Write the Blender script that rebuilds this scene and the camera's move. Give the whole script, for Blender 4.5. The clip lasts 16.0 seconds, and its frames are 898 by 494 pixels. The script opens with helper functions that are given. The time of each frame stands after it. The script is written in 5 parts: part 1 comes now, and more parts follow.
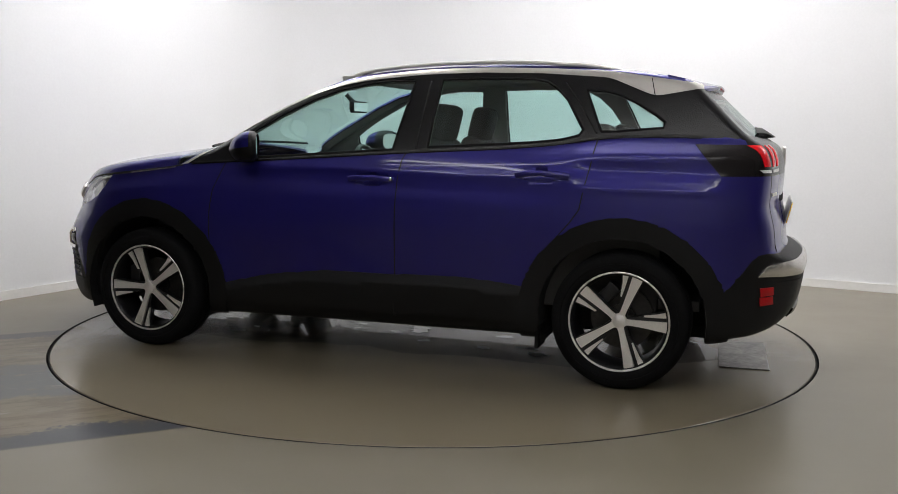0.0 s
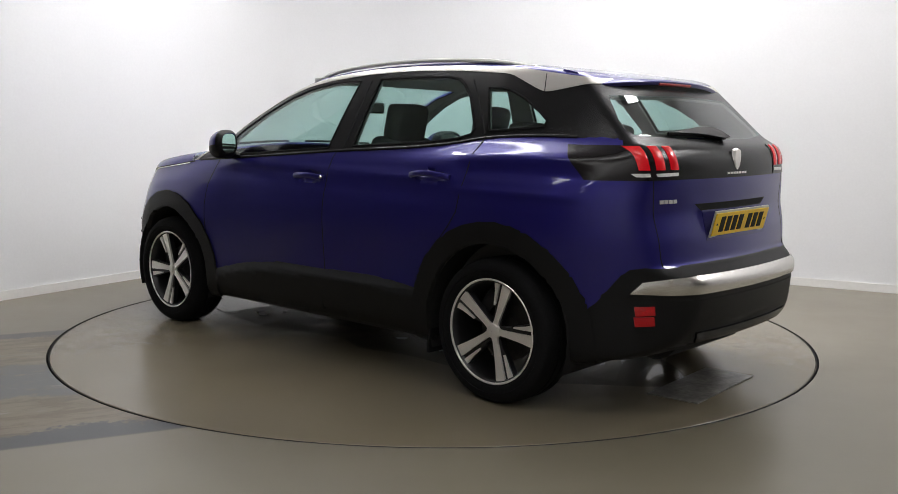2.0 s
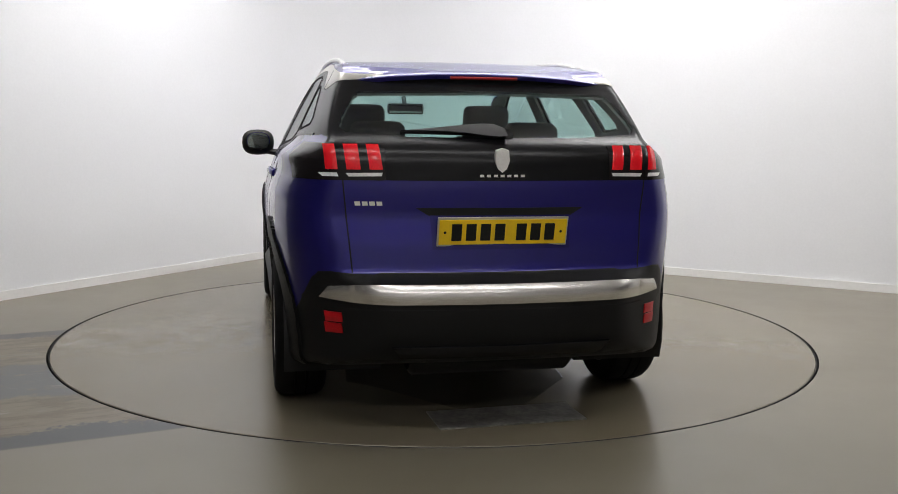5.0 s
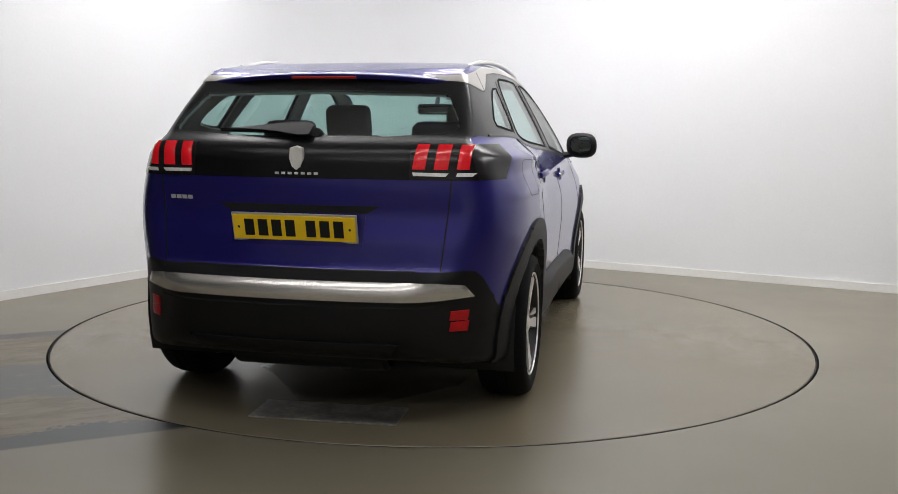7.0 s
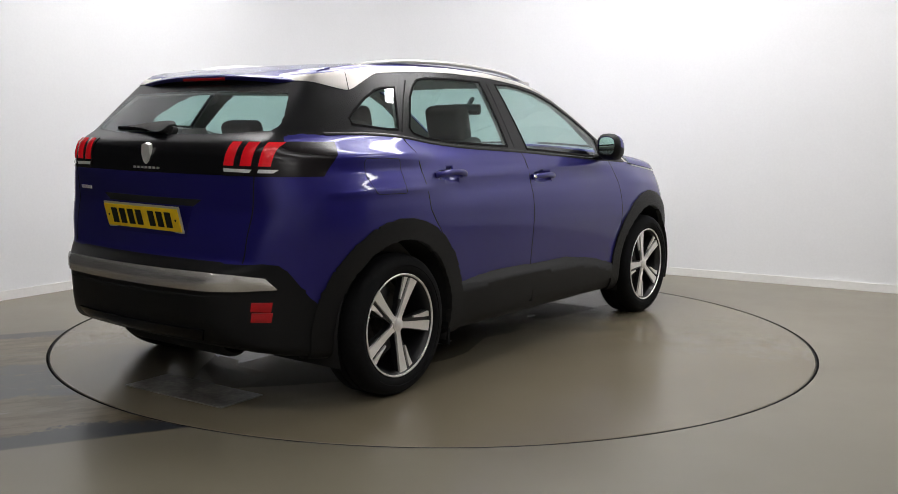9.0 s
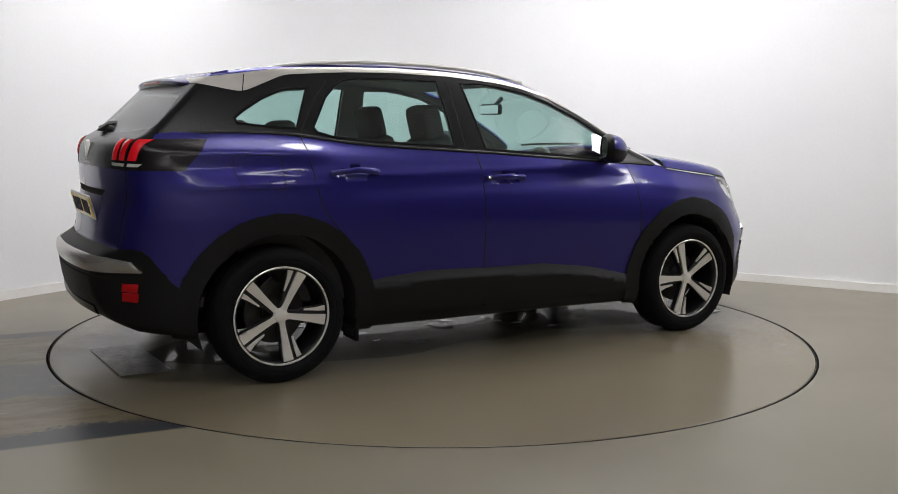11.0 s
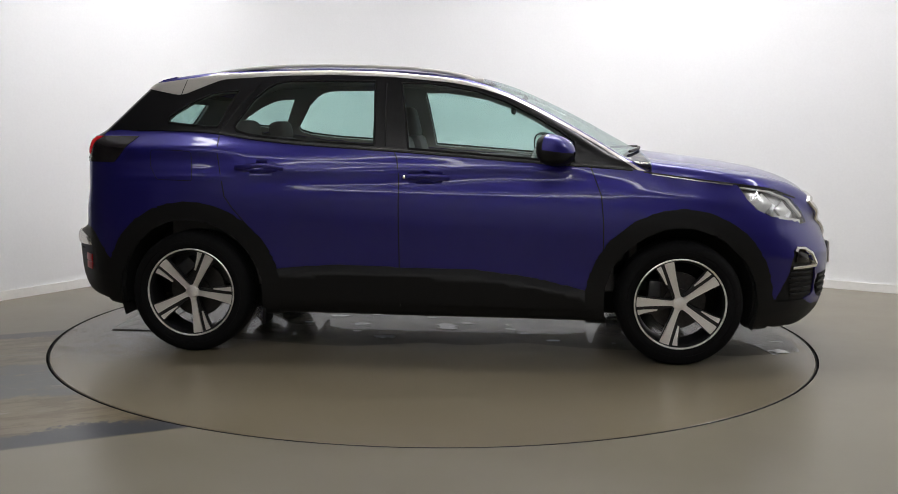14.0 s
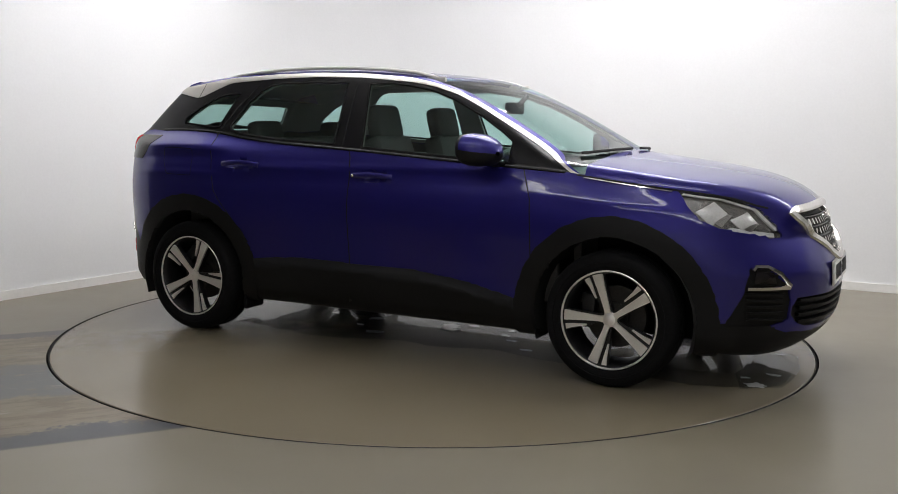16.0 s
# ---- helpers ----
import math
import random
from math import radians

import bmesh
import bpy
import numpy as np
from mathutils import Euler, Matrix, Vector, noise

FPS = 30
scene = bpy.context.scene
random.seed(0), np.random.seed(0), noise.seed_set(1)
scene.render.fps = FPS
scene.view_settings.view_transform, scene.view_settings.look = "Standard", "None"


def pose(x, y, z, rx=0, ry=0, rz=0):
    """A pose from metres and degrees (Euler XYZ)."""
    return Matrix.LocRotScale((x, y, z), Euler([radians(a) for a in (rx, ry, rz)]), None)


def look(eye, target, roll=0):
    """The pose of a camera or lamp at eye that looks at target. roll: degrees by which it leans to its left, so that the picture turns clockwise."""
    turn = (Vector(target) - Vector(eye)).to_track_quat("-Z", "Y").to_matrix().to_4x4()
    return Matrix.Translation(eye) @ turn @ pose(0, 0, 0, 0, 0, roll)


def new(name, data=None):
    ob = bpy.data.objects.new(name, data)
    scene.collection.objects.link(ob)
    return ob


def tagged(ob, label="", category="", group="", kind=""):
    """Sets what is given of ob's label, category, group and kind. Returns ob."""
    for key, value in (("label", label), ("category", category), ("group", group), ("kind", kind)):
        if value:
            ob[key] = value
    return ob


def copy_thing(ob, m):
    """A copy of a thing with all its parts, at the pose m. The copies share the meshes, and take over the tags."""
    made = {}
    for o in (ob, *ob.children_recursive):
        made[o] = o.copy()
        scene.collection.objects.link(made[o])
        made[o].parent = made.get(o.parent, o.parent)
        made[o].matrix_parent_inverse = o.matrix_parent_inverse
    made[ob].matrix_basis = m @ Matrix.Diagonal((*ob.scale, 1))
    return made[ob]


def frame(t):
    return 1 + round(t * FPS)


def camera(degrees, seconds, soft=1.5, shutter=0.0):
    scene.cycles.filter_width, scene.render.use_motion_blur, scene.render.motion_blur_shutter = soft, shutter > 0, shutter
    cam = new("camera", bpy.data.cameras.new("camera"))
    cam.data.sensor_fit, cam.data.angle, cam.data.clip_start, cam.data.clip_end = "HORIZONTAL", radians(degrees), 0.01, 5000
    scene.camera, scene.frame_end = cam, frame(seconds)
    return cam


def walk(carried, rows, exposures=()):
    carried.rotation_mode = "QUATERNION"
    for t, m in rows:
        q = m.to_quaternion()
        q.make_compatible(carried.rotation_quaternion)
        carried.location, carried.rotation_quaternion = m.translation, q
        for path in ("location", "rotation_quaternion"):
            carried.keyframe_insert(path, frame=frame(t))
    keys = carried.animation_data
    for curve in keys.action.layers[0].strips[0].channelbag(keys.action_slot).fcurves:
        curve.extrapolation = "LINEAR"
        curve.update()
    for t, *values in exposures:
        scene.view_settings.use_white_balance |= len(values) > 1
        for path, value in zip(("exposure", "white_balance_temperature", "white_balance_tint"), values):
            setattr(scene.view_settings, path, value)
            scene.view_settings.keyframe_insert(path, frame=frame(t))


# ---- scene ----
cam = camera(50.19, 16.0, soft=0.8)
EYE = (0.0, -5.92, 1.263)
AIM = (0.0829, 0.0326, 0.515)
CAM_ROLL = 0.61
walk(cam, [(0.0, look(EYE, AIM, CAM_ROLL)), (16.0, look(EYE, AIM, CAM_ROLL))],
     [(0.0, 0.0), (16.0, 0.0)])

# heading of the car on the turntable, degrees, every half second
TURN = [160.83, 155.09, 149.0, 142.93, 137.1, 131.28, 125.21, 119.15, 113.1, 107.06, 101.03, 95.01, 88.98, 82.86, 76.76, 70.86, 64.97, 59.1, 52.8, 46.9, 41.01, 35.14,
        29.27, 23.41, 17.57, 11.73, 6.02, 0.32, -5.37, -11.05, -16.75, -22.43, -28.72]
CAR_X, CAR_Y = 0.0475, 0.12


def turned(t, deg):
    return Matrix.Rotation(radians(deg), 4, "Z")


# ---- light ----
world = bpy.data.worlds.new("studio_world")
world.use_nodes = True
wbg = world.node_tree.nodes["Background"]
wbg.inputs[0].default_value = (0.9, 0.93, 1.0, 1)
wbg.inputs[1].default_value = 0.03
scene.world = world


def area_lamp(name, m, sx, sy, watts, color):
    L = bpy.data.lights.new(name, "AREA")
    L.shape, L.size, L.size_y, L.energy, L.color = "RECTANGLE", sx, sy, watts, color
    ob = new(name, L)
    ob.matrix_world = m
    return ob


# ---- materials ----
def material(name, color, rough=0.5, metal=0.0, coat=0.0, grain=0.0, grain_scale=300.0, stain=0.0, stain_scale=3.0, bump=0.0, emit=0.0, spec=0.5):
    m = bpy.data.materials.new(name)
    m.use_nodes = True
    nt = m.node_tree
    b = nt.nodes["Principled BSDF"]
    b.inputs["Base Color"].default_value = (*color, 1)
    b.inputs["Roughness"].default_value = rough
    b.inputs["Metallic"].default_value = metal
    b.inputs["Coat Weight"].default_value = coat
    b.inputs["Coat Roughness"].default_value = 0.03
    b.inputs["Specular IOR Level"].default_value = spec
    if emit:
        b.inputs["Emission Color"].default_value = (*color, 1)
        b.inputs["Emission Strength"].default_value = emit
    if grain or stain or bump:
        tc = nt.nodes.new("ShaderNodeTexCoord")
        n1 = nt.nodes.new("ShaderNodeTexNoise")
        n1.inputs["Scale"].default_value = grain_scale
        n1.inputs["Detail"].default_value = 4
        n2 = nt.nodes.new("ShaderNodeTexNoise")
        n2.inputs["Scale"].default_value = stain_scale
        n2.inputs["Detail"].default_value = 5
        for n in (n1, n2):
            nt.links.new(tc.outputs["Object"], n.inputs["Vector"])
        col = b.inputs["Base Color"]
        last = None
        for n, amount in ((n1, grain), (n2, stain)):
            if not amount:
                continue
            ramp = nt.nodes.new("ShaderNodeMapRange")
            ramp.inputs["From Min"].default_value = 0.3
            ramp.inputs["From Max"].default_value = 0.7
            ramp.inputs["To Min"].default_value = 1 - amount
            ramp.inputs["To Max"].default_value = 1 + amount
            nt.links.new(n.outputs["Fac"], ramp.inputs["Value"])
            mul = nt.nodes.new("ShaderNodeVectorMath")
            mul.operation = "SCALE"
            if last is None:
                mul.inputs[0].default_value = color
            else:
                nt.links.new(last, mul.inputs[0])
            nt.links.new(ramp.outputs["Result"], mul.inputs["Scale"])
            last = mul.outputs["Vector"]
        if last is not None:
            nt.links.new(last, col)
        if bump:
            bp = nt.nodes.new("ShaderNodeBump")
            bp.inputs["Strength"].default_value = bump
            bp.inputs["Distance"].default_value = 0.002
            nt.links.new(n1.outputs["Fac"], bp.inputs["Height"])
            nt.links.new(bp.outputs["Normal"], b.inputs["Normal"])
    return m


def glass_material(name, tint, ior=1.5):
    m = bpy.data.materials.new(name)
    m.use_nodes = True
    nt = m.node_tree
    nt.nodes.remove(nt.nodes["Principled BSDF"])
    tr = nt.nodes.new("ShaderNodeBsdfTransparent")
    tr.inputs[0].default_value = (*tint, 1)
    gl = nt.nodes.new("ShaderNodeBsdfGlossy")
    gl.inputs["Roughness"].default_value = 0.01
    lw = nt.nodes.new("ShaderNodeLayerWeight")
    pw = nt.nodes.new("ShaderNodeMath")
    pw.operation = "POWER"
    pw.inputs[1].default_value = 2.7
    nt.links.new(lw.outputs["Facing"], pw.inputs[0])
    fr = nt.nodes.new("ShaderNodeMapRange")
    fr.inputs["To Min"].default_value, fr.inputs["To Max"].default_value = 0.08, 0.62
    nt.links.new(pw.outputs[0], fr.inputs["Value"])
    mx = nt.nodes.new("ShaderNodeMixShader")
    nt.links.new(fr.outputs[0], mx.inputs[0])
    nt.links.new(tr.outputs[0], mx.inputs[1])
    nt.links.new(gl.outputs[0], mx.inputs[2])
    nt.links.new(mx.outputs[0], nt.nodes["Material Output"].inputs[0])
    return m


def worn_track(nt, tc, under):
    """A worn, stained track that crosses the floor and ends at the turntable, with dark tape residue along both edges."""
    L = nt.links.new
    rot = nt.nodes.new("ShaderNodeMapping")
    rot.inputs["Rotation"].default_value = (0, 0, radians(-25))
    L(tc.outputs["Object"], rot.inputs["Vector"])
    wob = nt.nodes.new("ShaderNodeTexNoise")
    wob.inputs["Scale"].default_value = 2.2
    wob.inputs["Detail"].default_value = 7
    wob.inputs["Roughness"].default_value = 0.7
    L(rot.outputs["Vector"], wob.inputs["Vector"])
    sep = nt.nodes.new("ShaderNodeSeparateXYZ")
    L(rot.outputs["Vector"], sep.inputs["Vector"])

    def ramp(src, a, b):
        m = nt.nodes.new("ShaderNodeMapRange")
        m.interpolation_type = "SMOOTHSTEP"
        m.inputs["From Min"].default_value, m.inputs["From Max"].default_value = a, b
        L(src, m.inputs["Value"])
        return m.outputs["Result"]

    def math_node(op, a, b):
        m = nt.nodes.new("ShaderNodeMath")
        m.operation = op
        for k, v in enumerate((a, b)):
            if isinstance(v, (int, float)):
                m.inputs[k].default_value = v
            else:
                L(v, m.inputs[k])
        return m.outputs[0]

    def mix(fac, a, color):
        m = nt.nodes.new("ShaderNodeMix")
        m.data_type = "RGBA"
        L(fac, m.inputs["Factor"])
        L(a, m.inputs["A"])
        m.inputs["B"].default_value = (*color, 1)
        return m.outputs["Result"]

    v = sep.outputs["Y"]
    fray = nt.nodes.new("ShaderNodeTexNoise")
    fray.inputs["Scale"].default_value = 9.0
    fray.inputs["Detail"].default_value = 8
    fray.inputs["Roughness"].default_value = 0.75
    L(rot.outputs["Vector"], fray.inputs["Vector"])
    shift = math_node("ADD", math_node("MULTIPLY", math_node("SUBTRACT", wob.outputs["Fac"], 0.5), 0.30), math_node("MULTIPLY", math_node("SUBTRACT", fray.outputs["Fac"], 0.5), 0.34))
    rough_v = math_node("ADD", v, shift)
    side = ramp(sep.outputs["X"], -1.0, -1.5)
    band = math_node("MULTIPLY", math_node("MULTIPLY", ramp(v, -1.40, -1.37), ramp(v, 0.87, 0.83)), side)
    streak = nt.nodes.new("ShaderNodeMapping")
    streak.inputs["Scale"].default_value = (0.8, 3.2, 1)
    L(rot.outputs["Vector"], streak.inputs["Vector"])

    def streaks(scale):
        n = nt.nodes.new("ShaderNodeTexNoise")
        n.inputs["Scale"].default_value = scale
        n.inputs["Detail"].default_value = 8
        n.inputs["Roughness"].default_value = 0.70
        L(streak.outputs["Vector"], n.inputs["Vector"])
        return n.outputs["Fac"]

    blot, scrape = streaks(1.3), streaks(3.7)
    out = mix(math_node("MULTIPLY", band, ramp(blot, 0.36, 0.46)), under, (0.145, 0.116, 0.068))
    out = mix(math_node("MULTIPLY", band, math_node("MULTIPLY", ramp(scrape, 0.47, 0.58), 0.85)), out, (0.080, 0.055, 0.022))
    out = mix(math_node("MULTIPLY", band, math_node("MULTIPLY", ramp(wob.outputs["Fac"], 0.54, 0.60), 0.6)), out, (0.060, 0.052, 0.038))
    grey = math_node("MULTIPLY", ramp(rough_v, -0.66, -0.60), ramp(rough_v, 0.05, -0.05))
    out = mix(math_node("MULTIPLY", math_node("MULTIPLY", band, grey), ramp(fray.outputs["Fac"], 0.70, 0.52)), out, (0.068, 0.071, 0.073))
    out = mix(math_node("MULTIPLY", band, math_node("MULTIPLY", ramp(scrape, 0.42, 0.34), 0.7)), out, (0.23, 0.215, 0.185))
    tape = math_node("ADD", ramp(rough_v, -1.19, -1.22), ramp(rough_v, 0.70, 0.74))
    out = mix(math_node("MULTIPLY", band, math_node("MINIMUM", tape, 1.0)), out, (0.030, 0.033, 0.040))
    return out


def floor_material(name, base, worn, edge_streak, track=False):
    """Painted concrete: soft stains, scuffs and a satin sheen that varies."""
    m = bpy.data.materials.new(name)
    m.use_nodes = True
    nt = m.node_tree
    b = nt.nodes["Principled BSDF"]
    tc = nt.nodes.new("ShaderNodeTexCoord")

    def noise_tex(scale, detail, rough=0.55):
        n = nt.nodes.new("ShaderNodeTexNoise")
        n.inputs["Scale"].default_value = scale
        n.inputs["Detail"].default_value = detail
        n.inputs["Roughness"].default_value = rough
        nt.links.new(tc.outputs["Object"], n.inputs["Vector"])
        return n

    big, mid, fine = noise_tex(0.7, 6), noise_tex(4.0, 8, 0.65), noise_tex(180, 3)
    mix = nt.nodes.new("ShaderNodeMix")
    mix.data_type = "RGBA"
    mix.inputs["A"].default_value = (*base, 1)
    mix.inputs["B"].default_value = (*worn, 1)
    mr = nt.nodes.new("ShaderNodeMapRange")
    mr.inputs["From Min"].default_value, mr.inputs["From Max"].default_value = 0.38, 0.68
    nt.links.new(big.outputs["Fac"], mr.inputs["Value"])
    nt.links.new(mr.outputs["Result"], mix.inputs["Factor"])
    sc = nt.nodes.new("ShaderNodeMapRange")
    sc.inputs["To Min"].default_value, sc.inputs["To Max"].default_value = 0.9, 1.1
    nt.links.new(fine.outputs["Fac"], sc.inputs["Value"])
    mul = nt.nodes.new("ShaderNodeVectorMath")
    mul.operation = "SCALE"
    nt.links.new(mix.outputs["Result"], mul.inputs[0])
    nt.links.new(sc.outputs["Result"], mul.inputs["Scale"])
    color_out = mul.outputs["Vector"]
    if track:
        color_out = worn_track(nt, tc, color_out)
    nt.links.new(color_out, b.inputs["Base Color"])
    ro = nt.nodes.new("ShaderNodeMapRange")
    ro.inputs["From Min"].default_value, ro.inputs["From Max"].default_value = 0.3, 0.7
    ro.inputs["To Min"].default_value, ro.inputs["To Max"].default_value = edge_streak
    nt.links.new(mid.outputs["Fac"], ro.inputs["Value"])
    nt.links.new(ro.outputs["Result"], b.inputs["Roughness"])
    bp = nt.nodes.new("ShaderNodeBump")
    bp.inputs["Strength"].default_value = 0.08
    bp.inputs["Distance"].default_value = 0.002
    nt.links.new(fine.outputs["Fac"], bp.inputs["Height"])
    nt.links.new(bp.outputs["Normal"], b.inputs["Normal"])
    return m


def paint_material(name, color, flake):
    """Metallic car paint: flakes under a clear coat."""
    m = material(name, color, rough=0.42, metal=0.55, coat=0.85, spec=0.25)
    nt = m.node_tree
    b = nt.nodes["Principled BSDF"]
    b.inputs["Coat Roughness"].default_value = 0.08
    tc = nt.nodes.new("ShaderNodeTexCoord")
    vo = nt.nodes.new("ShaderNodeTexVoronoi")
    vo.inputs["Scale"].default_value = 900
    nt.links.new(tc.outputs["Object"], vo.inputs["Vector"])
    mr = nt.nodes.new("ShaderNodeMapRange")
    mr.inputs["To Min"].default_value, mr.inputs["To Max"].default_value = 1 - flake, 1 + flake
    nt.links.new(vo.outputs["Color"], mr.inputs["Value"])
    mul = nt.nodes.new("ShaderNodeVectorMath")
    mul.operation = "SCALE"
    mul.inputs[0].default_value = color
    nt.links.new(mr.outputs["Result"], mul.inputs["Scale"])
    nt.links.new(mul.outputs["Vector"], b.inputs["Base Color"])
    return m


PAINT = paint_material("blue_paint", (0.018, 0.0145, 0.178), 0.15)
CLAD = material("black_grained_plastic", (0.0068, 0.0069, 0.0072), 0.5, grain=0.2, grain_scale=500, bump=0.3, spec=0.24)
GLOSS_BLACK = material("gloss_black", (0.006, 0.006, 0.007), 0.26, spec=0.3)
RUBBER = material("rubber", (0.006, 0.006, 0.0065), 0.8, grain=0.2, grain_scale=90, bump=0.2, spec=0.13)
UNDER = material("underbody", (0.005, 0.005, 0.005), 0.8, grain=0.3, grain_scale=40)
SATIN_SILVER = material("satin_silver", (0.60, 0.575, 0.54), 0.32, 0.6, grain=0.03, grain_scale=200)
CHROME = material("chrome", (0.85, 0.85, 0.86), 0.06, 1.0)
ALLOY = material("diamond_cut_alloy", (0.90, 0.875, 0.84), 0.30, 0.6, grain=0.04, grain_scale=160)
ALLOY_DARK = material("dark_alloy", (0.008, 0.008, 0.009), 0.35, 0.0, grain=0.15, grain_scale=120)
DISC = material("brake_disc", (0.05, 0.047, 0.044), 0.5, 0.6, grain=0.15, grain_scale=60)
LENS_SMOKE = material("smoked_lens", (0.012, 0.010, 0.011), 0.2, spec=0.35)
LENS_RED = material("red_lens", (0.72, 0.008, 0.016), 0.2, coat=0.4, grain=0.1, grain_scale=150, emit=0.12)
REFLECTOR_RED = material("red_reflector", (0.42, 0.004, 0.008), 0.3, grain=0.25, grain_scale=220)
GLASS = glass_material("window_glass", (0.69, 0.87, 0.84))
GLASS_REAR = glass_material("rear_glass", (0.60, 0.77, 0.74))
PLATE_YELLOW = material("plate_yellow", (1.0, 0.66, 0.012), 0.3, coat=0.3, grain=0.03, grain_scale=80)
PLATE_WHITE = material("plate_white", (0.8, 0.8, 0.78), 0.3, coat=0.3)
PLATE_BLACK = material("plate_black", (0.01, 0.01, 0.01), 0.6, spec=0.3)
TRIM = material("interior_trim", (0.075, 0.073, 0.07), 0.7, grain=0.2, grain_scale=200)
SEAT = material("seat_fabric", (0.085, 0.08, 0.075), 0.9, grain=0.3, grain_scale=350, bump=0.3)
LINER = material("headliner", (0.35, 0.34, 0.32), 0.9, grain=0.06, grain_scale=300)
MIRROR = material("mirror_glass", (0.9, 0.9, 0.9), 0.01, 1.0)
WALL_PAINT = material("white_wall_paint", (0.775, 0.78, 0.79), 0.75, grain=0.015, grain_scale=60, stain=0.02, stain_scale=0.7, bump=0.08)
SKIRT = material("white_skirting", (0.80, 0.79, 0.77), 0.5, grain=0.02, grain_scale=40, stain=0.04, stain_scale=2)
CEILING = material("ceiling_board", (0.78, 0.78, 0.78), 0.9, grain=0.04, grain_scale=30)
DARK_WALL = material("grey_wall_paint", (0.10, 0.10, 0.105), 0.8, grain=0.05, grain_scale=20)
SOUTH_PAINT = material("light_wall_paint", (0.68, 0.68, 0.67), 0.8, grain=0.05, grain_scale=20)
FLOOR = floor_material("painted_concrete", (0.155, 0.137, 0.098), (0.184, 0.165, 0.123), (0.29, 0.32), track=True)
DISC_FLOOR = floor_material("turntable_paint", (0.158, 0.134, 0.090), (0.172, 0.148, 0.104), (0.215, 0.25))
GAP = material("dark_gap", (0.006, 0.006, 0.006), 0.9)
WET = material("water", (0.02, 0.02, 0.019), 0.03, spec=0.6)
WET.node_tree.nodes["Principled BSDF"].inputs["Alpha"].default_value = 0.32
METAL_PLATE = material("worn_metal_plate", (0.17, 0.16, 0.145), 0.3, 0.1, grain=0.4, grain_scale=40, stain=0.5, stain_scale=8)
# body blue darkened by a third, the shade of a recess put into colour
SHADED_PAINT = paint_material("shaded_paint", (0.012, 0.009, 0.12), 0.15)
SATIN_CHROME = material("satin_chrome", (0.80, 0.78, 0.75), 0.13, 1.0, grain=0.03, grain_scale=120)
BRUSHED = material("brushed_silver_trim", (0.74, 0.72, 0.69), 0.27, 0.85, grain=0.05, grain_scale=150)
RAIL = material("rail_silver", (0.78, 0.77, 0.75), 0.3, 0.25, grain=0.03, grain_scale=200)
LENS_COVER = glass_material("lens_cover", (0.93, 0.94, 0.95))
# water splashes: the white they reflect is put into this pale base colour
GLINT_WATER = material("glint_water", (0.5, 0.5, 0.48), 0.05, spec=0.8)
LAMP_WHITE = material("lamp_reflector", (0.88, 0.88, 0.86), 0.25, 0.15, grain=0.1, grain_scale=90)
LAMP_BOWL = material("lamp_bowl", (0.42, 0.41, 0.40), 0.2, 0.75, grain=0.3, grain_scale=90)
LAMP_GLOW = material("lamp_diffuser", (1.0, 0.985, 0.985), 0.5, emit=9.0)


# ---- mesh helpers ----
def mesh_object(name, verts, faces, mat, parent=None, label="", smooth=True, normals=None):
    me = bpy.data.meshes.new(name)
    me.from_pydata([tuple(v) for v in verts], [], [tuple(f) for f in faces])
    me.materials.append(mat)
    me.polygons.foreach_set("use_smooth", [smooth] * len(me.polygons))
    if normals is not None:
        me.normals_split_custom_set_from_vertices([tuple(n) for n in normals])
    me.update()
    ob = new(name, me)
    if parent:
        ob.parent = parent
    if label:
        ob["label"] = label
    return ob


def part(name, bm, mat, parent, label="", smooth=True):
    bmesh.ops.recalc_face_normals(bm, faces=bm.faces)
    me = bpy.data.meshes.new(name)
    bm.to_mesh(me)
    bm.free()
    me.materials.append(mat)
    if smooth:
        me.polygons.foreach_set("use_smooth", [True] * len(me.polygons))
        me.set_sharp_from_angle(angle=radians(38))
    ob = new(name, me)
    if parent:
        ob.parent = parent
    if label:
        ob["label"] = label
    return ob


def add_box(bm, c, s, bevel=0.0, m=None, segs=2):
    """A bevelled box at c with sizes s, turned by m."""
    r = bmesh.ops.create_cube(bm, size=1.0)
    vs = r["verts"]
    bmesh.ops.scale(bm, vec=s, verts=vs)
    if bevel:
        es = list({e for v in vs for e in v.link_edges})
        rb = bmesh.ops.bevel(bm, geom=es, offset=bevel, segments=segs, affect="EDGES", profile=0.6)
        vs = list({v for f in rb["faces"] for v in f.verts} | {v for v in vs if v.is_valid})
    if m is not None:
        bmesh.ops.transform(bm, matrix=m, verts=vs)
    bmesh.ops.translate(bm, vec=c, verts=vs)
    return vs


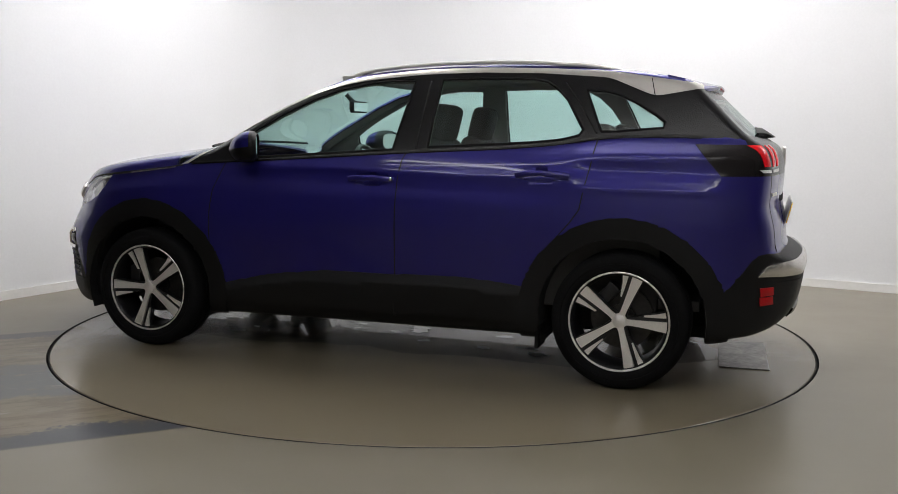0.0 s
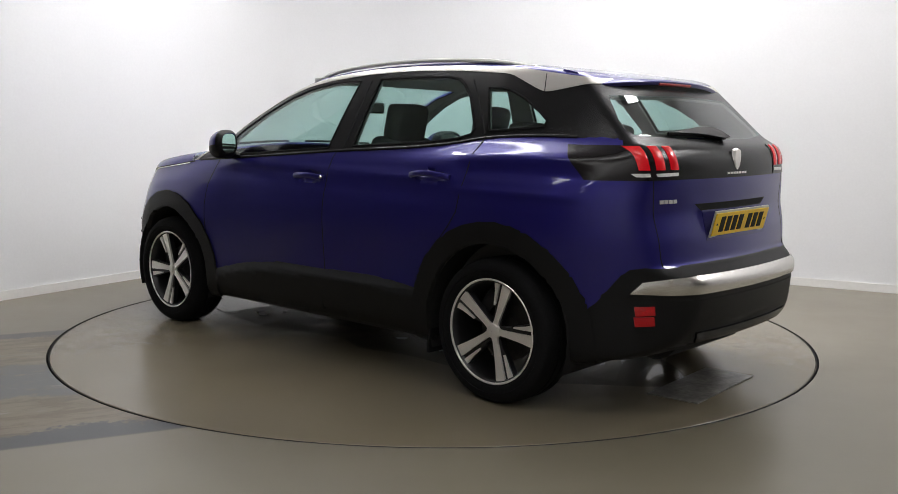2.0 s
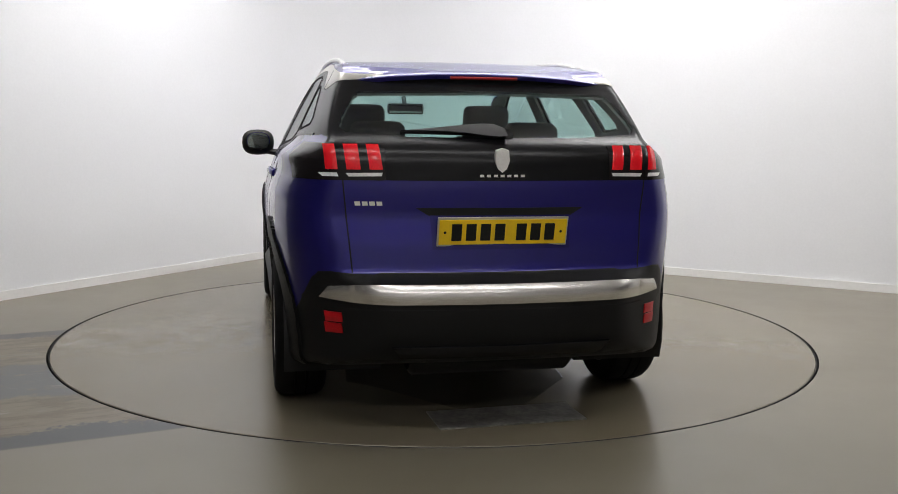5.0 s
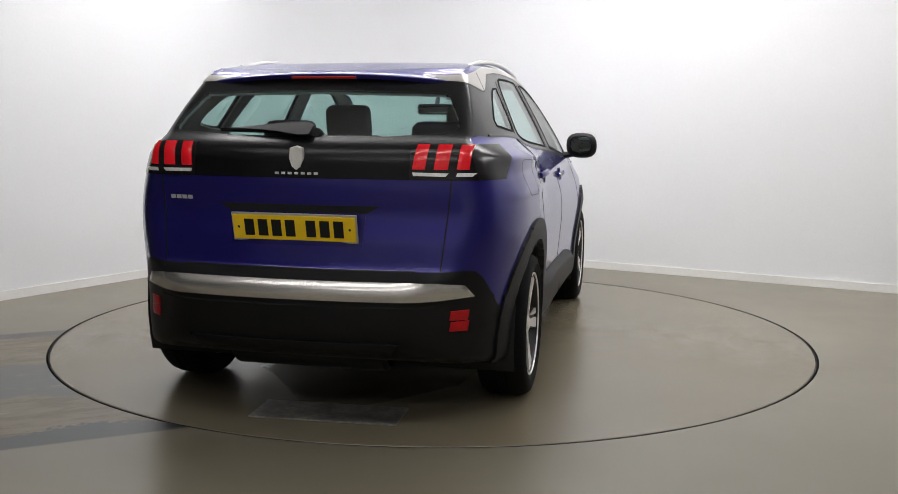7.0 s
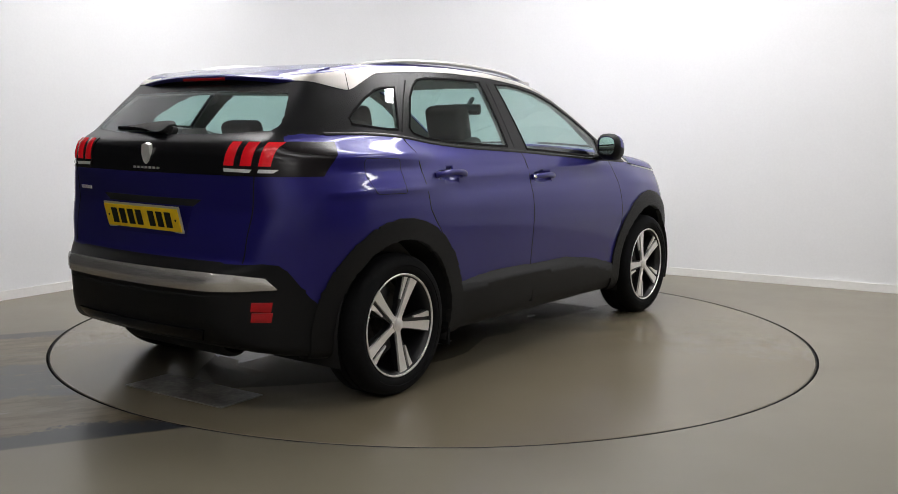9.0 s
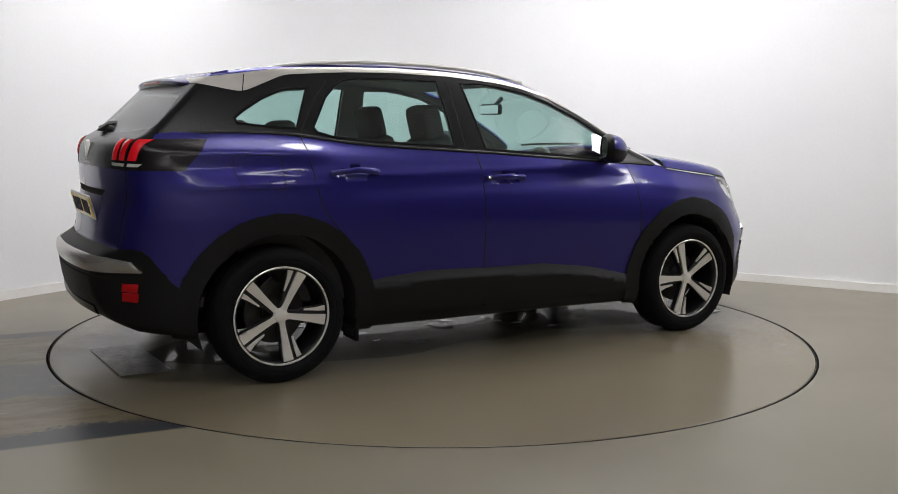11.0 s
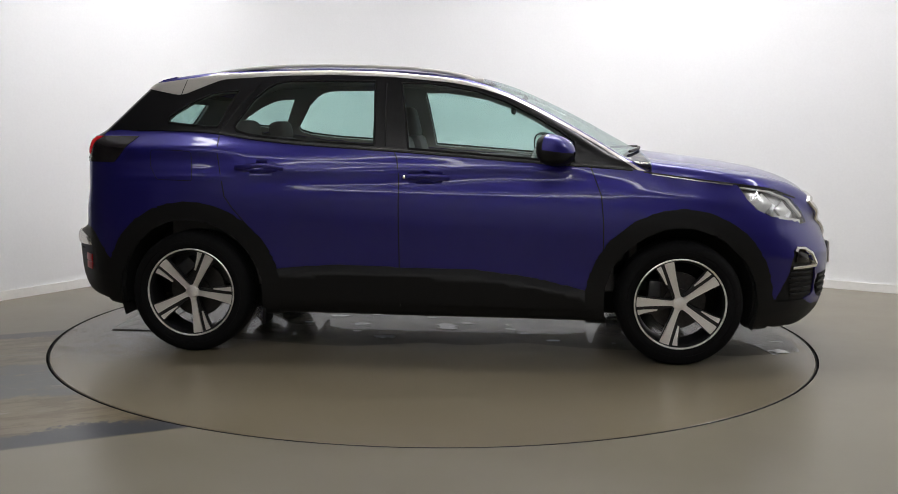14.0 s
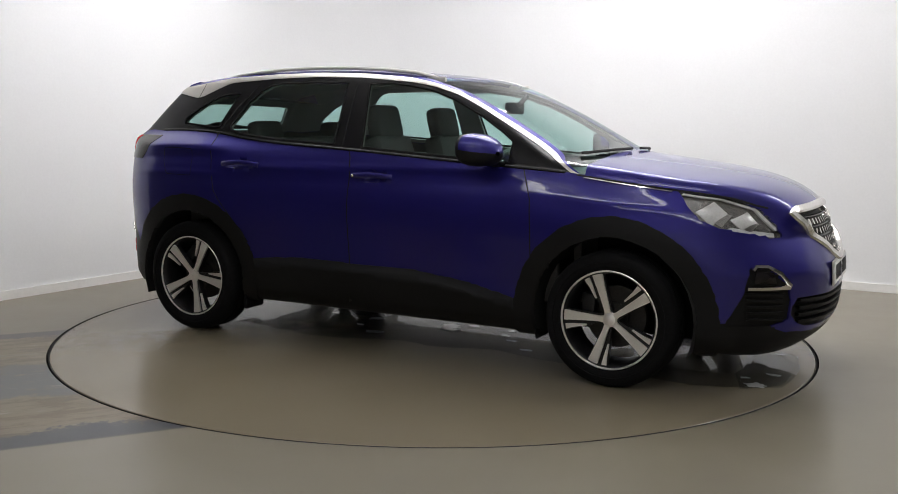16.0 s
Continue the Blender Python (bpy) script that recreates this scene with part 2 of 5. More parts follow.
def lathe(bm, profile, steps=48, axis="Y", center=(0, 0, 0)):
    """Turns a profile of (radius, along) round an axis."""
    rings = []
    for r, a in profile:
        ring = []
        for i in range(steps):
            th = 2 * math.pi * i / steps
            c, s = r * math.cos(th), r * math.sin(th)
            p = (c, a, s) if axis == "Y" else (c, s, a)
            ring.append(bm.verts.new(Vector(p) + Vector(center)))
        rings.append(ring)
    for k in range(len(rings) - 1):
        for i in range(steps):
            j = (i + 1) % steps
            bm.faces.new((rings[k][i], rings[k][j], rings[k + 1][j], rings[k + 1][i]))
    return rings


def tube(bm, pts, rx, rz=None, sides=8, cap=True):
    """A swept rod along pts, with an elliptic section."""
    rz = rz or rx
    pts = [Vector(p) for p in pts]
    rings = []
    for i, p in enumerate(pts):
        d = (pts[min(i + 1, len(pts) - 1)] - pts[max(i - 1, 0)]).normalized()
        up = Vector((0, 0, 1)) if abs(d.z) < 0.9 else Vector((1, 0, 0))
        a = d.cross(up).normalized()
        b = a.cross(d)
        rings.append([bm.verts.new(p + a * rx * math.cos(2 * math.pi * k / sides) + b * rz * math.sin(2 * math.pi * k / sides)) for k in range(sides)])
    for i in range(len(rings) - 1):
        for k in range(sides):
            j = (k + 1) % sides
            bm.faces.new((rings[i][k], rings[i][j], rings[i + 1][j], rings[i + 1][k]))
    if cap:
        bm.faces.new(rings[0])
        bm.faces.new(rings[-1])


# ---- the room ----
CORNER = Vector((-1.045, 4.09, 0))
LEFT_DIR = Vector((-0.534, -0.845, 0)).normalized()
RIGHT_DIR = Vector((0.871, -0.491, 0)).normalized()
WALL_H = 4.2
COVE = 0.9


def wall_path(off):
    """The line of the two white walls with their rounded corner, moved out by off."""
    half = math.acos(LEFT_DIR.dot(RIGHT_DIR)) / 2
    t = COVE / math.tan(half)
    bis = (LEFT_DIR + RIGHT_DIR).normalized()
    cen = CORNER + bis * (COVE / math.sin(half))
    a0, a1 = CORNER + LEFT_DIR * t, CORNER + RIGHT_DIR * t
    nl = (a0 - cen).normalized()
    nr = (a1 - cen).normalized()
    pts = [CORNER + LEFT_DIR * 4.4 + nl * off]
    for i in range(17):
        v = nl.slerp(nr, i / 16)
        pts.append(cen + v * (COVE + off))
    pts.append(CORNER + RIGHT_DIR * 12.5 + nr * off)
    return pts


def wall_strip(name, off0, off1, z0, z1, mat):
    inner, outer = wall_path(off0), wall_path(off1)
    n = len(inner)
    verts = [(p.x, p.y, z) for z in (z0, z1) for p in inner] + [(p.x, p.y, z) for z in (z0, z1) for p in outer]
    faces = []
    for i in range(n - 1):
        faces += [(i, i + 1, n + i + 1, n + i), (2 * n + i + 1, 2 * n + i, 3 * n + i, 3 * n + i + 1),
                  (n + i, n + i + 1, 3 * n + i + 1, 3 * n + i), (i + 1, i, 2 * n + i, 2 * n + i + 1)]
    faces += [(0, n, 3 * n, 2 * n), (n - 1, 3 * n - 1, 4 * n - 1, 2 * n - 1)]
    ob = mesh_object(name, verts, faces, mat, smooth=False)
    me = ob.data
    me.polygons.foreach_set("use_smooth", [True] * len(me.polygons))
    me.set_sharp_from_angle(angle=radians(30))
    return ob


tagged(wall_strip("wall_north", 0.0, 0.15, 0.0, WALL_H, WALL_PAINT), "matt white studio wall with a rounded corner", "wall", kind="structure")
tagged(wall_strip("baseboard", -0.014, -0.002, 0.0, 0.066, SKIRT), "white painted skirting board along the studio wall", "baseboard", kind="structure")

TABLE_R = 2.25


def ring_sheet(name, r0, outer, z, mat, steps=128):
    """A floor sheet with a round hole."""
    verts, faces = [], []
    for i in range(steps):
        a = 2 * math.pi * i / steps
        c, s = math.cos(a), math.sin(a)
        k = outer / max(abs(c), abs(s))
        verts += [(r0 * c, r0 * s, z), (3.4 * c, 3.4 * s, z), (k * c, k * s, z)]
    for i in range(steps):
        j = (i + 1) % steps
        faces += [(3 * i, 3 * i + 1, 3 * j + 1, 3 * j), (3 * i + 1, 3 * i + 2, 3 * j + 2, 3 * j + 1)]
    return mesh_object(name, verts, faces, mat, smooth=False)


floor = ring_sheet("floor", TABLE_R + 0.008, 14.0, 0.0, FLOOR)
tagged(floor, "grey-brown painted concrete studio floor with worn patches", "floor", kind="structure")
bm = bmesh.new()
lathe(bm, [(TABLE_R + 0.008, 0.0), (TABLE_R + 0.008, -0.05), (0.01, -0.05)], 128, "Z")
part("floor_gap", bm, GAP, floor, "dark round gap in the floor")

turntable = new("turntable")
tagged(turntable, "round beige painted turntable flush with the floor", "turntable")
bm = bmesh.new()
lathe(bm, [(0.001, 0.0), (0.8, 0.0), (1.6, 0.0), (TABLE_R - 0.012, 0.0), (TABLE_R - 0.008, -0.004), (TABLE_R - 0.008, -0.04)], 160, "Z")
part("turntable_deck", bm, DISC_FLOOR, turntable)
bm = bmesh.new()
lathe(bm, [(TABLE_R - 0.0065, -0.04), (TABLE_R - 0.0065, -0.001), (TABLE_R - 0.003, 0.0), (TABLE_R - 0.001, -0.002), (TABLE_R - 0.001, -0.04)], 160, "Z")
part("turntable_rim", bm, GAP, turntable, "dark steel rim of the turntable")

# unseen walls behind the camera and the ceiling, added to close the room; their tones shape the reflections
bm = bmesh.new()
add_box(bm, (2, -8.6, WALL_H / 2), (22, 0.15, WALL_H))
tagged(part("wall_south", bm, SOUTH_PAINT, None, smooth=False), "plain pale wall behind the camera", "wall", kind="structure")
bm = bmesh.new()
add_box(bm, (11.6, -5.3, WALL_H / 2), (0.15, 7, WALL_H))
tagged(part("wall_east", bm, DARK_WALL, None, smooth=False), "unseen grey side wall added to close the studio", "wall", kind="structure")
# added out of view and kept dark, so the car's left reflections stay dark
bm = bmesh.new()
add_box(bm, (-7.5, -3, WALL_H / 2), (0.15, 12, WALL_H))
tagged(part("wall_west", bm, DARK_WALL, None, smooth=False), "unseen grey side wall added to close the studio", "wall", kind="structure")
bm = bmesh.new()
add_box(bm, (2, -1.5, WALL_H + 0.08), (22, 16, 0.15))
tagged(part("ceiling", bm, CEILING, None, smooth=False), "white studio ceiling", "ceiling", kind="structure")


LIGHT_Z = WALL_H - 0.5


def ceiling_light(x, y, sx, sy, turn, watts):
    """A strip light: a frame, its diffuser and the light that it gives."""
    top = new("ceiling_light")
    top.matrix_world = pose(x, y, LIGHT_Z, 0, 0, turn)
    tagged(top, "long white strip light hung on rods under the ceiling", "ceiling light", "studio strip lights")
    bm = bmesh.new()
    for px, py, w, h in ((0, sy / 2, sx + 0.06, 0.05), (0, -sy / 2, sx + 0.06, 0.05), (sx / 2, 0, 0.05, sy), (-sx / 2, 0, 0.05, sy)):
        add_box(bm, (px, py, 0.03), (w, h, 0.09))
    for px in (-0.4 * sx, 0.4 * sx):
        tube(bm, [(px, 0, 0.03), (px, 0, WALL_H - LIGHT_Z + 0.01)], 0.006, 0.006, 6)
    part("frame", bm, CLAD, top, smooth=False)
    bm = bmesh.new()
    add_box(bm, (0, 0, 0.03), (sx - 0.06, sy - 0.06, 0.02), 0.004)
    part("diffuser", bm, LAMP_GLOW, top, smooth=False)
    lamp = area_lamp("strip_lamp", pose(x, y, LIGHT_Z - 0.04, 0, 0, turn), sx, sy, watts, (1.0, 0.985, 0.985))
    return top


ceiling_light(0.2, 1.1, 2.6, 0.34, 0, 32)
ceiling_light(0.0, 0.0, 4.4, 0.30, 0, 30)
ceiling_light(1.9, 0.9, 2.4, 0.30, -29.4, 36)
ceiling_light(5.6, -1.0, 3.2, 0.30, -29.4, 64)
ceiling_light(-1.75, 1.35, 1.7, 0.24, 57.7, 26)
ceiling_light(-0.2, -3.6, 6.0, 0.22, 0, 18)
ceiling_light(-0.2, -6.6, 6.0, 0.22, 0, 40)

# ---- the car: one smooth outer surface, cut into its panels ----
def curve_table(pts, n=400, lo=-2.4, hi=2.4, soft=6):
    """A smoothed table of a line through points."""
    xs = np.linspace(lo, hi, n)
    px, pz = zip(*pts)
    v = np.interp(xs, px, pz)
    if soft:
        k = np.exp(-0.5 * (np.arange(-3 * soft, 3 * soft + 1) / soft) ** 2)
        k /= k.sum()
        v = np.convolve(np.pad(v, 3 * soft, mode="reflect", reflect_type="odd"), k, mode="valid")
    return xs, v


def line(table, x):
    return np.interp(x, table[0], table[1])


BELT = curve_table([(-2.4, 1.222), (-1.76, 1.222), (-1.48, 1.228), (-1.2, 1.216), (-1.02, 1.184), (-0.71, 1.156), (-0.4, 1.14), (-0.09, 1.122),
                    (0.22, 1.10), (0.54, 1.078), (1.07, 1.046), (1.45, 1.0), (1.66, 0.965), (1.9, 0.90), (2.2, 0.80), (2.4, 0.75)])
BELT_Y = curve_table([(-2.4, 0.45), (-2.1, 0.60), (-1.95, 0.662), (-1.85, 0.70), (-1.7, 0.738), (-1.44, 0.768), (-1.2, 0.785), (-0.7, 0.818), (-0.2, 0.833), (0.4, 0.838), (1.07, 0.826), (1.5, 0.812), (1.65, 0.79), (1.8, 0.72), (2.0, 0.55), (2.4, 0.2)])
TAPER = curve_table([(-2.4, 0.70), (-2.25, 0.52), (-2.15, 0.39), (-2.05, 0.255), (-1.98, 0.172), (-1.92, 0.122), (-1.85, 0.082), (-1.75, 0.045), (-1.6, 0.015), (-1.3, 0.0), (-0.8, 0.008), (0.6, 0.012), (1.2, 0.008),
                     (1.45, 0.022), (1.65, 0.055), (1.82, 0.108), (1.95, 0.175), (2.06, 0.265), (2.13, 0.345), (2.22, 0.48), (2.4, 0.8)], soft=5)
SECTION = curve_table([(-0.2, 0.80), (0.0, 0.862), (0.08, 0.888), (0.18, 0.895), (0.30, 0.897), (0.45, 0.910), (0.58, 0.920), (0.68, 0.919), (0.76, 0.909), (0.84, 0.892), (0.90, 0.874), (1.0, 0.845), (1.2, 0.82)], lo=-0.2, hi=1.2, soft=5)
PROFILE = curve_table([(-2.4, 1.36), (-1.85, 1.447), (-1.66, 1.492), (-1.47, 1.530), (-1.23, 1.568), (-0.9, 1.593), (-0.58, 1.601), (-0.25, 1.596), (0.07, 1.575), (0.28, 1.549), (0.44, 1.500), (0.62, 1.423),
                       (0.80, 1.337), (0.986, 1.237), (1.15, 1.145), (1.20, 1.132), (1.35, 1.116), (1.534, 1.094), (1.717, 1.068), (1.9, 1.034), (2.03, 0.99), (2.13, 0.935), (2.2, 0.87), (2.27, 0.72), (2.4, 0.3)], soft=4)
TAIL = curve_table([(0.0, -1.85), (0.22, -1.98), (0.30, -2.10), (0.36, -2.155), (0.42, -2.18), (0.52, -2.195), (0.62, -2.195), (0.64, -2.18), (0.655, -2.12), (0.675, -2.10), (0.79, -2.09), (0.895, -2.065), (1.03, -2.072),
                    (1.12, -2.066), (1.17, -2.048), (1.20, -2.015), (1.215, -1.972), (1.31, -1.87), (1.44, -1.735), (1.6, -1.585), (2.0, -1.2)], lo=0.0, hi=2.0, soft=3)
NOSE = curve_table([(0.0, 1.92), (0.15, 2.10), (0.20, 2.165), (0.26, 2.238), (0.35, 2.28), (0.5, 2.293), (0.58, 2.29), (0.66, 2.268), (0.75, 2.257), (0.83, 2.248), (0.9, 2.215), (1.0, 2.13), (2.0, 1.5)], lo=0.0, hi=2.0, soft=5)
FLOORPAN = curve_table([(-2.4, 0.36), (-2.1, 0.30), (-1.8, 0.25), (-1.0, 0.225), (1.0, 0.215), (1.7, 0.19), (2.0, 0.175), (2.4, 0.22)])


def smax(a, b, k):
    h = np.clip(0.5 + 0.5 * (a - b) / k, 0, 1)
    return b + (a - b) * h + k * h * (1 - h)


def half_width(x, z):
    zb = line(BELT, x)
    u = (z - 0.22) / (zb - 0.22)
    nose = np.clip((z - 0.58) / 0.17, 0, 1) * np.clip((x - 1.6) / 0.3, 0, 1)
    low = line(SECTION, u) - line(TAPER, x) * (1 + 0.28 * nose)
    yb = line(BELT_Y, x)
    up = yb - 0.46 * (z - zb) - 0.16 * np.maximum(z - zb, 0) ** 2
    s = np.clip((u - 0.90) / 0.10, 0, 1)
    s = s * s * (3 - 2 * s)
    w = low * (1 - s) + np.minimum(up, low + 0.05) * s
    # waist crease and the scallop under it, blister over the front wheel
    zc = 1.0 + 0.02 * x
    mid = np.clip((1.0 - np.abs(x + 0.15)) / 0.25, 0, 1)
    w = w + mid * (0.006 * np.exp(-((z - zc - 0.035) / 0.022) ** 2) - 0.005 * np.exp(-((z - zc + 0.04) / 0.04) ** 2))
    zf = 0.935 - 0.09 * (x - 1.0)
    wing = np.clip((x - 0.95) / 0.30, 0, 1) * np.clip((1.75 - x) / 0.2, 0, 1)
    w = w + wing * (0.005 * np.exp(-((z - zf) / 0.034) ** 2) - 0.003 * np.exp(-((z - zf - 0.06) / 0.04) ** 2))
    haunch = np.clip((-1.05 - x) / 0.2, 0, 1) * np.clip((x + 1.85) / 0.15, 0, 1)
    w = w + haunch * (0.010 * np.exp(-((z - 1.13) / 0.025) ** 2) - 0.008 * np.exp(-((z - 1.06) / 0.03) ** 2) + 0.006 * np.exp(-((z - 0.97) / 0.022) ** 2))
    return w


def body_f(p):
    x, y, z = p[..., 0], np.abs(p[..., 1]), p[..., 2]
    side = (y - half_width(x, z)) * 0.95
    top = (z - (line(PROFILE, x + 0.31 * y * y) - 0.05 * y * y)) * 0.85
    rear = -(x - line(TAIL, z) - 0.16 * y * y)
    front = (x - line(NOSE, z) + 0.26 * y * y)
    bottom = line(FLOORPAN, x) - z
    f = smax(side, top, 0.032)
    f = smax(f, rear, 0.04)
    f = smax(f, front, 0.07)
    return smax(f, bottom, 0.04)


def body_normal(p, h=0.006):
    g = np.stack([body_f(p + np.eye(3)[i] * h) - body_f(p - np.eye(3)[i] * h) for i in range(3)], -1)
    return g / np.maximum(np.linalg.norm(g, axis=-1, keepdims=True), 1e-9)


def snap(p, steps=3):
    for _ in range(steps):
        p = p - (body_f(p))[..., None] * body_normal(p)
    return p


def hull_patch(a0, a1, n, b0, b1, m, place):
    A, B = np.meshgrid(np.linspace(a0, a1, n + 1), np.linspace(b0, b1, m + 1), indexing="ij")
    q = np.stack(place(A, B), -1)
    o = np.zeros_like(q)
    o[..., 0] = np.clip(q[..., 0], -1.35, 1.35)
    o[..., 2] = 0.78 - 0.12 * np.clip((o[..., 0] - 0.6), 0, 1)
    d = q - o
    lo, hi = np.zeros(q.shape[:2]), np.full(q.shape[:2], 1.6)
    for _ in range(36):
        mid = (lo + hi) / 2
        inside = body_f(o + d * mid[..., None]) < 0
        lo, hi = np.where(inside, mid, lo), np.where(inside, hi, mid)
    return o + d * lo[..., None], n, m


def build_hull():
    """The left half of the outer surface, as a fine bmesh."""
    bm = bmesh.new()
    X0, X1, Y1, Z0, Z1 = -2.3, 2.35, 1.0, 0.12, 1.72
    patches = [hull_patch(X0, X1, 150, Z0, Z1, 56, lambda a, b: (a, np.full_like(a, Y1), b)),
               hull_patch(X0, X1, 150, 0, Y1, 26, lambda a, b: (a, b, np.full_like(a, Z1))),
               hull_patch(X0, X1, 150, 0, Y1, 12, lambda a, b: (a, b, np.full_like(a, Z0))),
               hull_patch(0, Y1, 26, Z0, Z1, 56, lambda a, b: (np.full_like(a, X0), a, b)),
               hull_patch(0, Y1, 26, Z0, Z1, 56, lambda a, b: (np.full_like(a, X1), a, b))]
    for pts, n, m in patches:
        vs = [[bm.verts.new(pts[i, j]) for j in range(m + 1)] for i in range(n + 1)]
        for i in range(n):
            for j in range(m):
                bm.faces.new((vs[i][j], vs[i + 1][j], vs[i + 1][j + 1], vs[i][j + 1]))
    bmesh.ops.remove_doubles(bm, verts=bm.verts, dist=0.0006)
    bmesh.ops.recalc_face_normals(bm, faces=bm.faces)
    return bm


def cut(bm, pts, axis, keep=lambda c, n: True, pad=0.05):
    """Cuts the surface along a line that is seen down an axis (1: from the side, 0: from behind, 2: from above)."""
    u, v = [(1, 2), (0, 2), (0, 1)][axis]
    for (a0, b0), (a1, b1) in zip(pts[:-1], pts[1:]):
        lo0, hi0, lo1, hi1 = min(a0, a1) - pad, max(a0, a1) + pad, min(b0, b1) - pad, max(b0, b1) + pad
        fs = []
        for f in bm.faces:
            c = f.calc_center_median()
            if lo0 < c[u] < hi0 and lo1 < c[v] < hi1 and keep(c, f.normal):
                fs.append(f)
        if not fs:
            continue
        es = {e for f in fs for e in f.edges}
        vs = {w for f in fs for w in f.verts}
        co, no = [0, 0, 0], [0, 0, 0]
        co[u], co[v] = a0, b0
        no[u], no[v] = b1 - b0, -(a1 - a0)
        bmesh.ops.bisect_plane(bm, geom=list(vs) + list(es) + fs, dist=0.0004, plane_co=co, plane_no=no)


def samples(table, x0, x1, n):
    return [(x, float(line(table, x))) for x in np.linspace(x0, x1, n)]


# lines seen from the side
STRIP_LOW = curve_table([(-1.80, 1.485), (-1.68, 1.463), (-1.452, 1.421), (-1.44, 1.423), (-1.222, 1.514), (-0.889, 1.537), (-0.571, 1.544), (-0.253, 1.535), (0.067, 1.507), (0.227, 1.480), (0.388, 1.432), (0.55, 1.357), (0.714, 1.270), (0.878, 1.178), (1.044, 1.077), (1.13, 1.022), (1.3, 0.9)], soft=2)
STRIP_TOP = curve_table([(-1.80, 1.462), (-1.66, 1.482), (-1.445, 1.512), (-1.222, 1.545), (-0.889, 1.563), (-0.571, 1.569), (-0.253, 1.561), (0.067, 1.531), (0.227, 1.498), (0.388, 1.447), (0.55, 1.372), (0.714, 1.285), (0.878, 1.193), (1.044, 1.091), (1.15, 1.027), (1.3, 0.93)], soft=2)
SCREEN_EDGE = curve_table([(0.0, 1.565), (0.15, 1.531), (0.227, 1.512), (0.388, 1.460), (0.55, 1.386), (0.714, 1.299), (0.878, 1.207), (1.0, 1.131), (1.08, 1.079), (1.3, 0.945)], soft=2)
CLAD_TOP = curve_table([(-1.2, 0.44), (-0.889, 0.473), (-0.796, 0.486), (-0.549, 0.507), (-0.177, 0.503), (0.226, 0.497), (0.538, 0.462), (0.79, 0.407), (0.95, 0.36), (1.2, 0.3)], soft=3)
HOOD_EDGE = curve_table([(1.0, 1.055), (1.13, 1.03), (1.3, 1.008), (1.45, 0.990), (1.61, 0.972), (1.75, 0.955), (1.86, 0.935), (1.95, 0.9), (2.03, 0.878), (2.4, 0.865)], soft=2)
REAR_SPLIT = curve_table([(-2.4, 0.685), (-1.97, 0.675), (-1.93, 0.64), (-1.84, 0.52), (-1.76, 0.44), (-1.6, 0.30)], soft=1)
FRONT_SPLIT = curve_table([(1.5, 0.24), (1.76, 0.352), (1.84, 0.352), (1.95, 0.348), (2.05, 0.335), (2.12, 0.298), (2.4, 0.285)], soft=1)
AX_F, AX_R, AX_Z, ARCH_IN, ARCH_OUT = 1.3375, -1.3375, 0.335, 0.405, 0.505
DOOR_REAR = [(-1.195, 1.222), (-1.18, 1.101), (-1.147, 0.949), (-1.133, 0.872), (-1.09, 0.81), (-1.012, 0.719), (-0.927, 0.61), (-0.88, 0.47)]
DOOR_MID = [(-0.215, 1.13), (-0.195, 1.09), (-0.181, 0.989), (-0.171, 0.46), (-0.171, 0.20)]
DOOR_FRONT = [(0.845, 1.062), (0.858, 1.029), (0.905, 0.906), (0.92, 0.75), (0.922, 0.594), (0.905, 0.40)]


def side_x(pts, z):
    """Where a door line stands at height z."""
    zs = [p[1] for p in pts][::-1]
    return float(np.interp(z, zs, [p[0] for p in pts][::-1]))


# windows, seen from the side
WIN_FRONT = [(-0.135, 1.142), (-0.16, 1.30), (-0.195, 1.500), (-0.05, 1.502), (0.067, 1.488), (0.227, 1.458), (0.38, 1.405), (0.55, 1.322), (0.69, 1.240), (0.76, 1.19), (0.76, 1.082), (0.54, 1.095), (0.22, 1.118), (-0.02, 1.134)]
WIN_REAR = [(-0.325, 1.158), (-0.33, 1.30), (-0.345, 1.508), (-0.571, 1.513), (-0.83, 1.508), (-0.905, 1.495), (-0.955, 1.465), (-1.02, 1.405), (-1.115, 1.255), (-1.10, 1.228), (-1.02, 1.206), (-0.85, 1.187), (-0.6, 1.172)]
WIN_QUARTER = [(-1.205, 1.246), (-1.285, 1.248), (-1.50, 1.268), (-1.505, 1.296), (-1.46, 1.33), (-1.36, 1.39), (-1.27, 1.430), (-1.218, 1.443), (-1.115, 1.450), (-1.15, 1.37)]
FLAP = [(-1.548, 1.118), (-1.44, 1.119), (-1.335, 1.113), (-1.326, 1.10), (-1.312, 0.965), (-1.32, 0.955), (-1.50, 0.958), (-1.515, 0.965), (-1.556, 1.037), (-1.56, 1.10)]
HEADLIGHT = [(1.63, 0.966), (1.72, 0.956), (1.82, 0.941), (1.90, 0.920), (1.97, 0.882), (2.03, 0.828), (2.07, 0.765), (2.072, 0.748), (2.03, 0.752), (1.98, 0.768), (1.90, 0.782), (1.86, 0.790), (1.82, 0.80), (1.74, 0.838), (1.69, 0.885)]
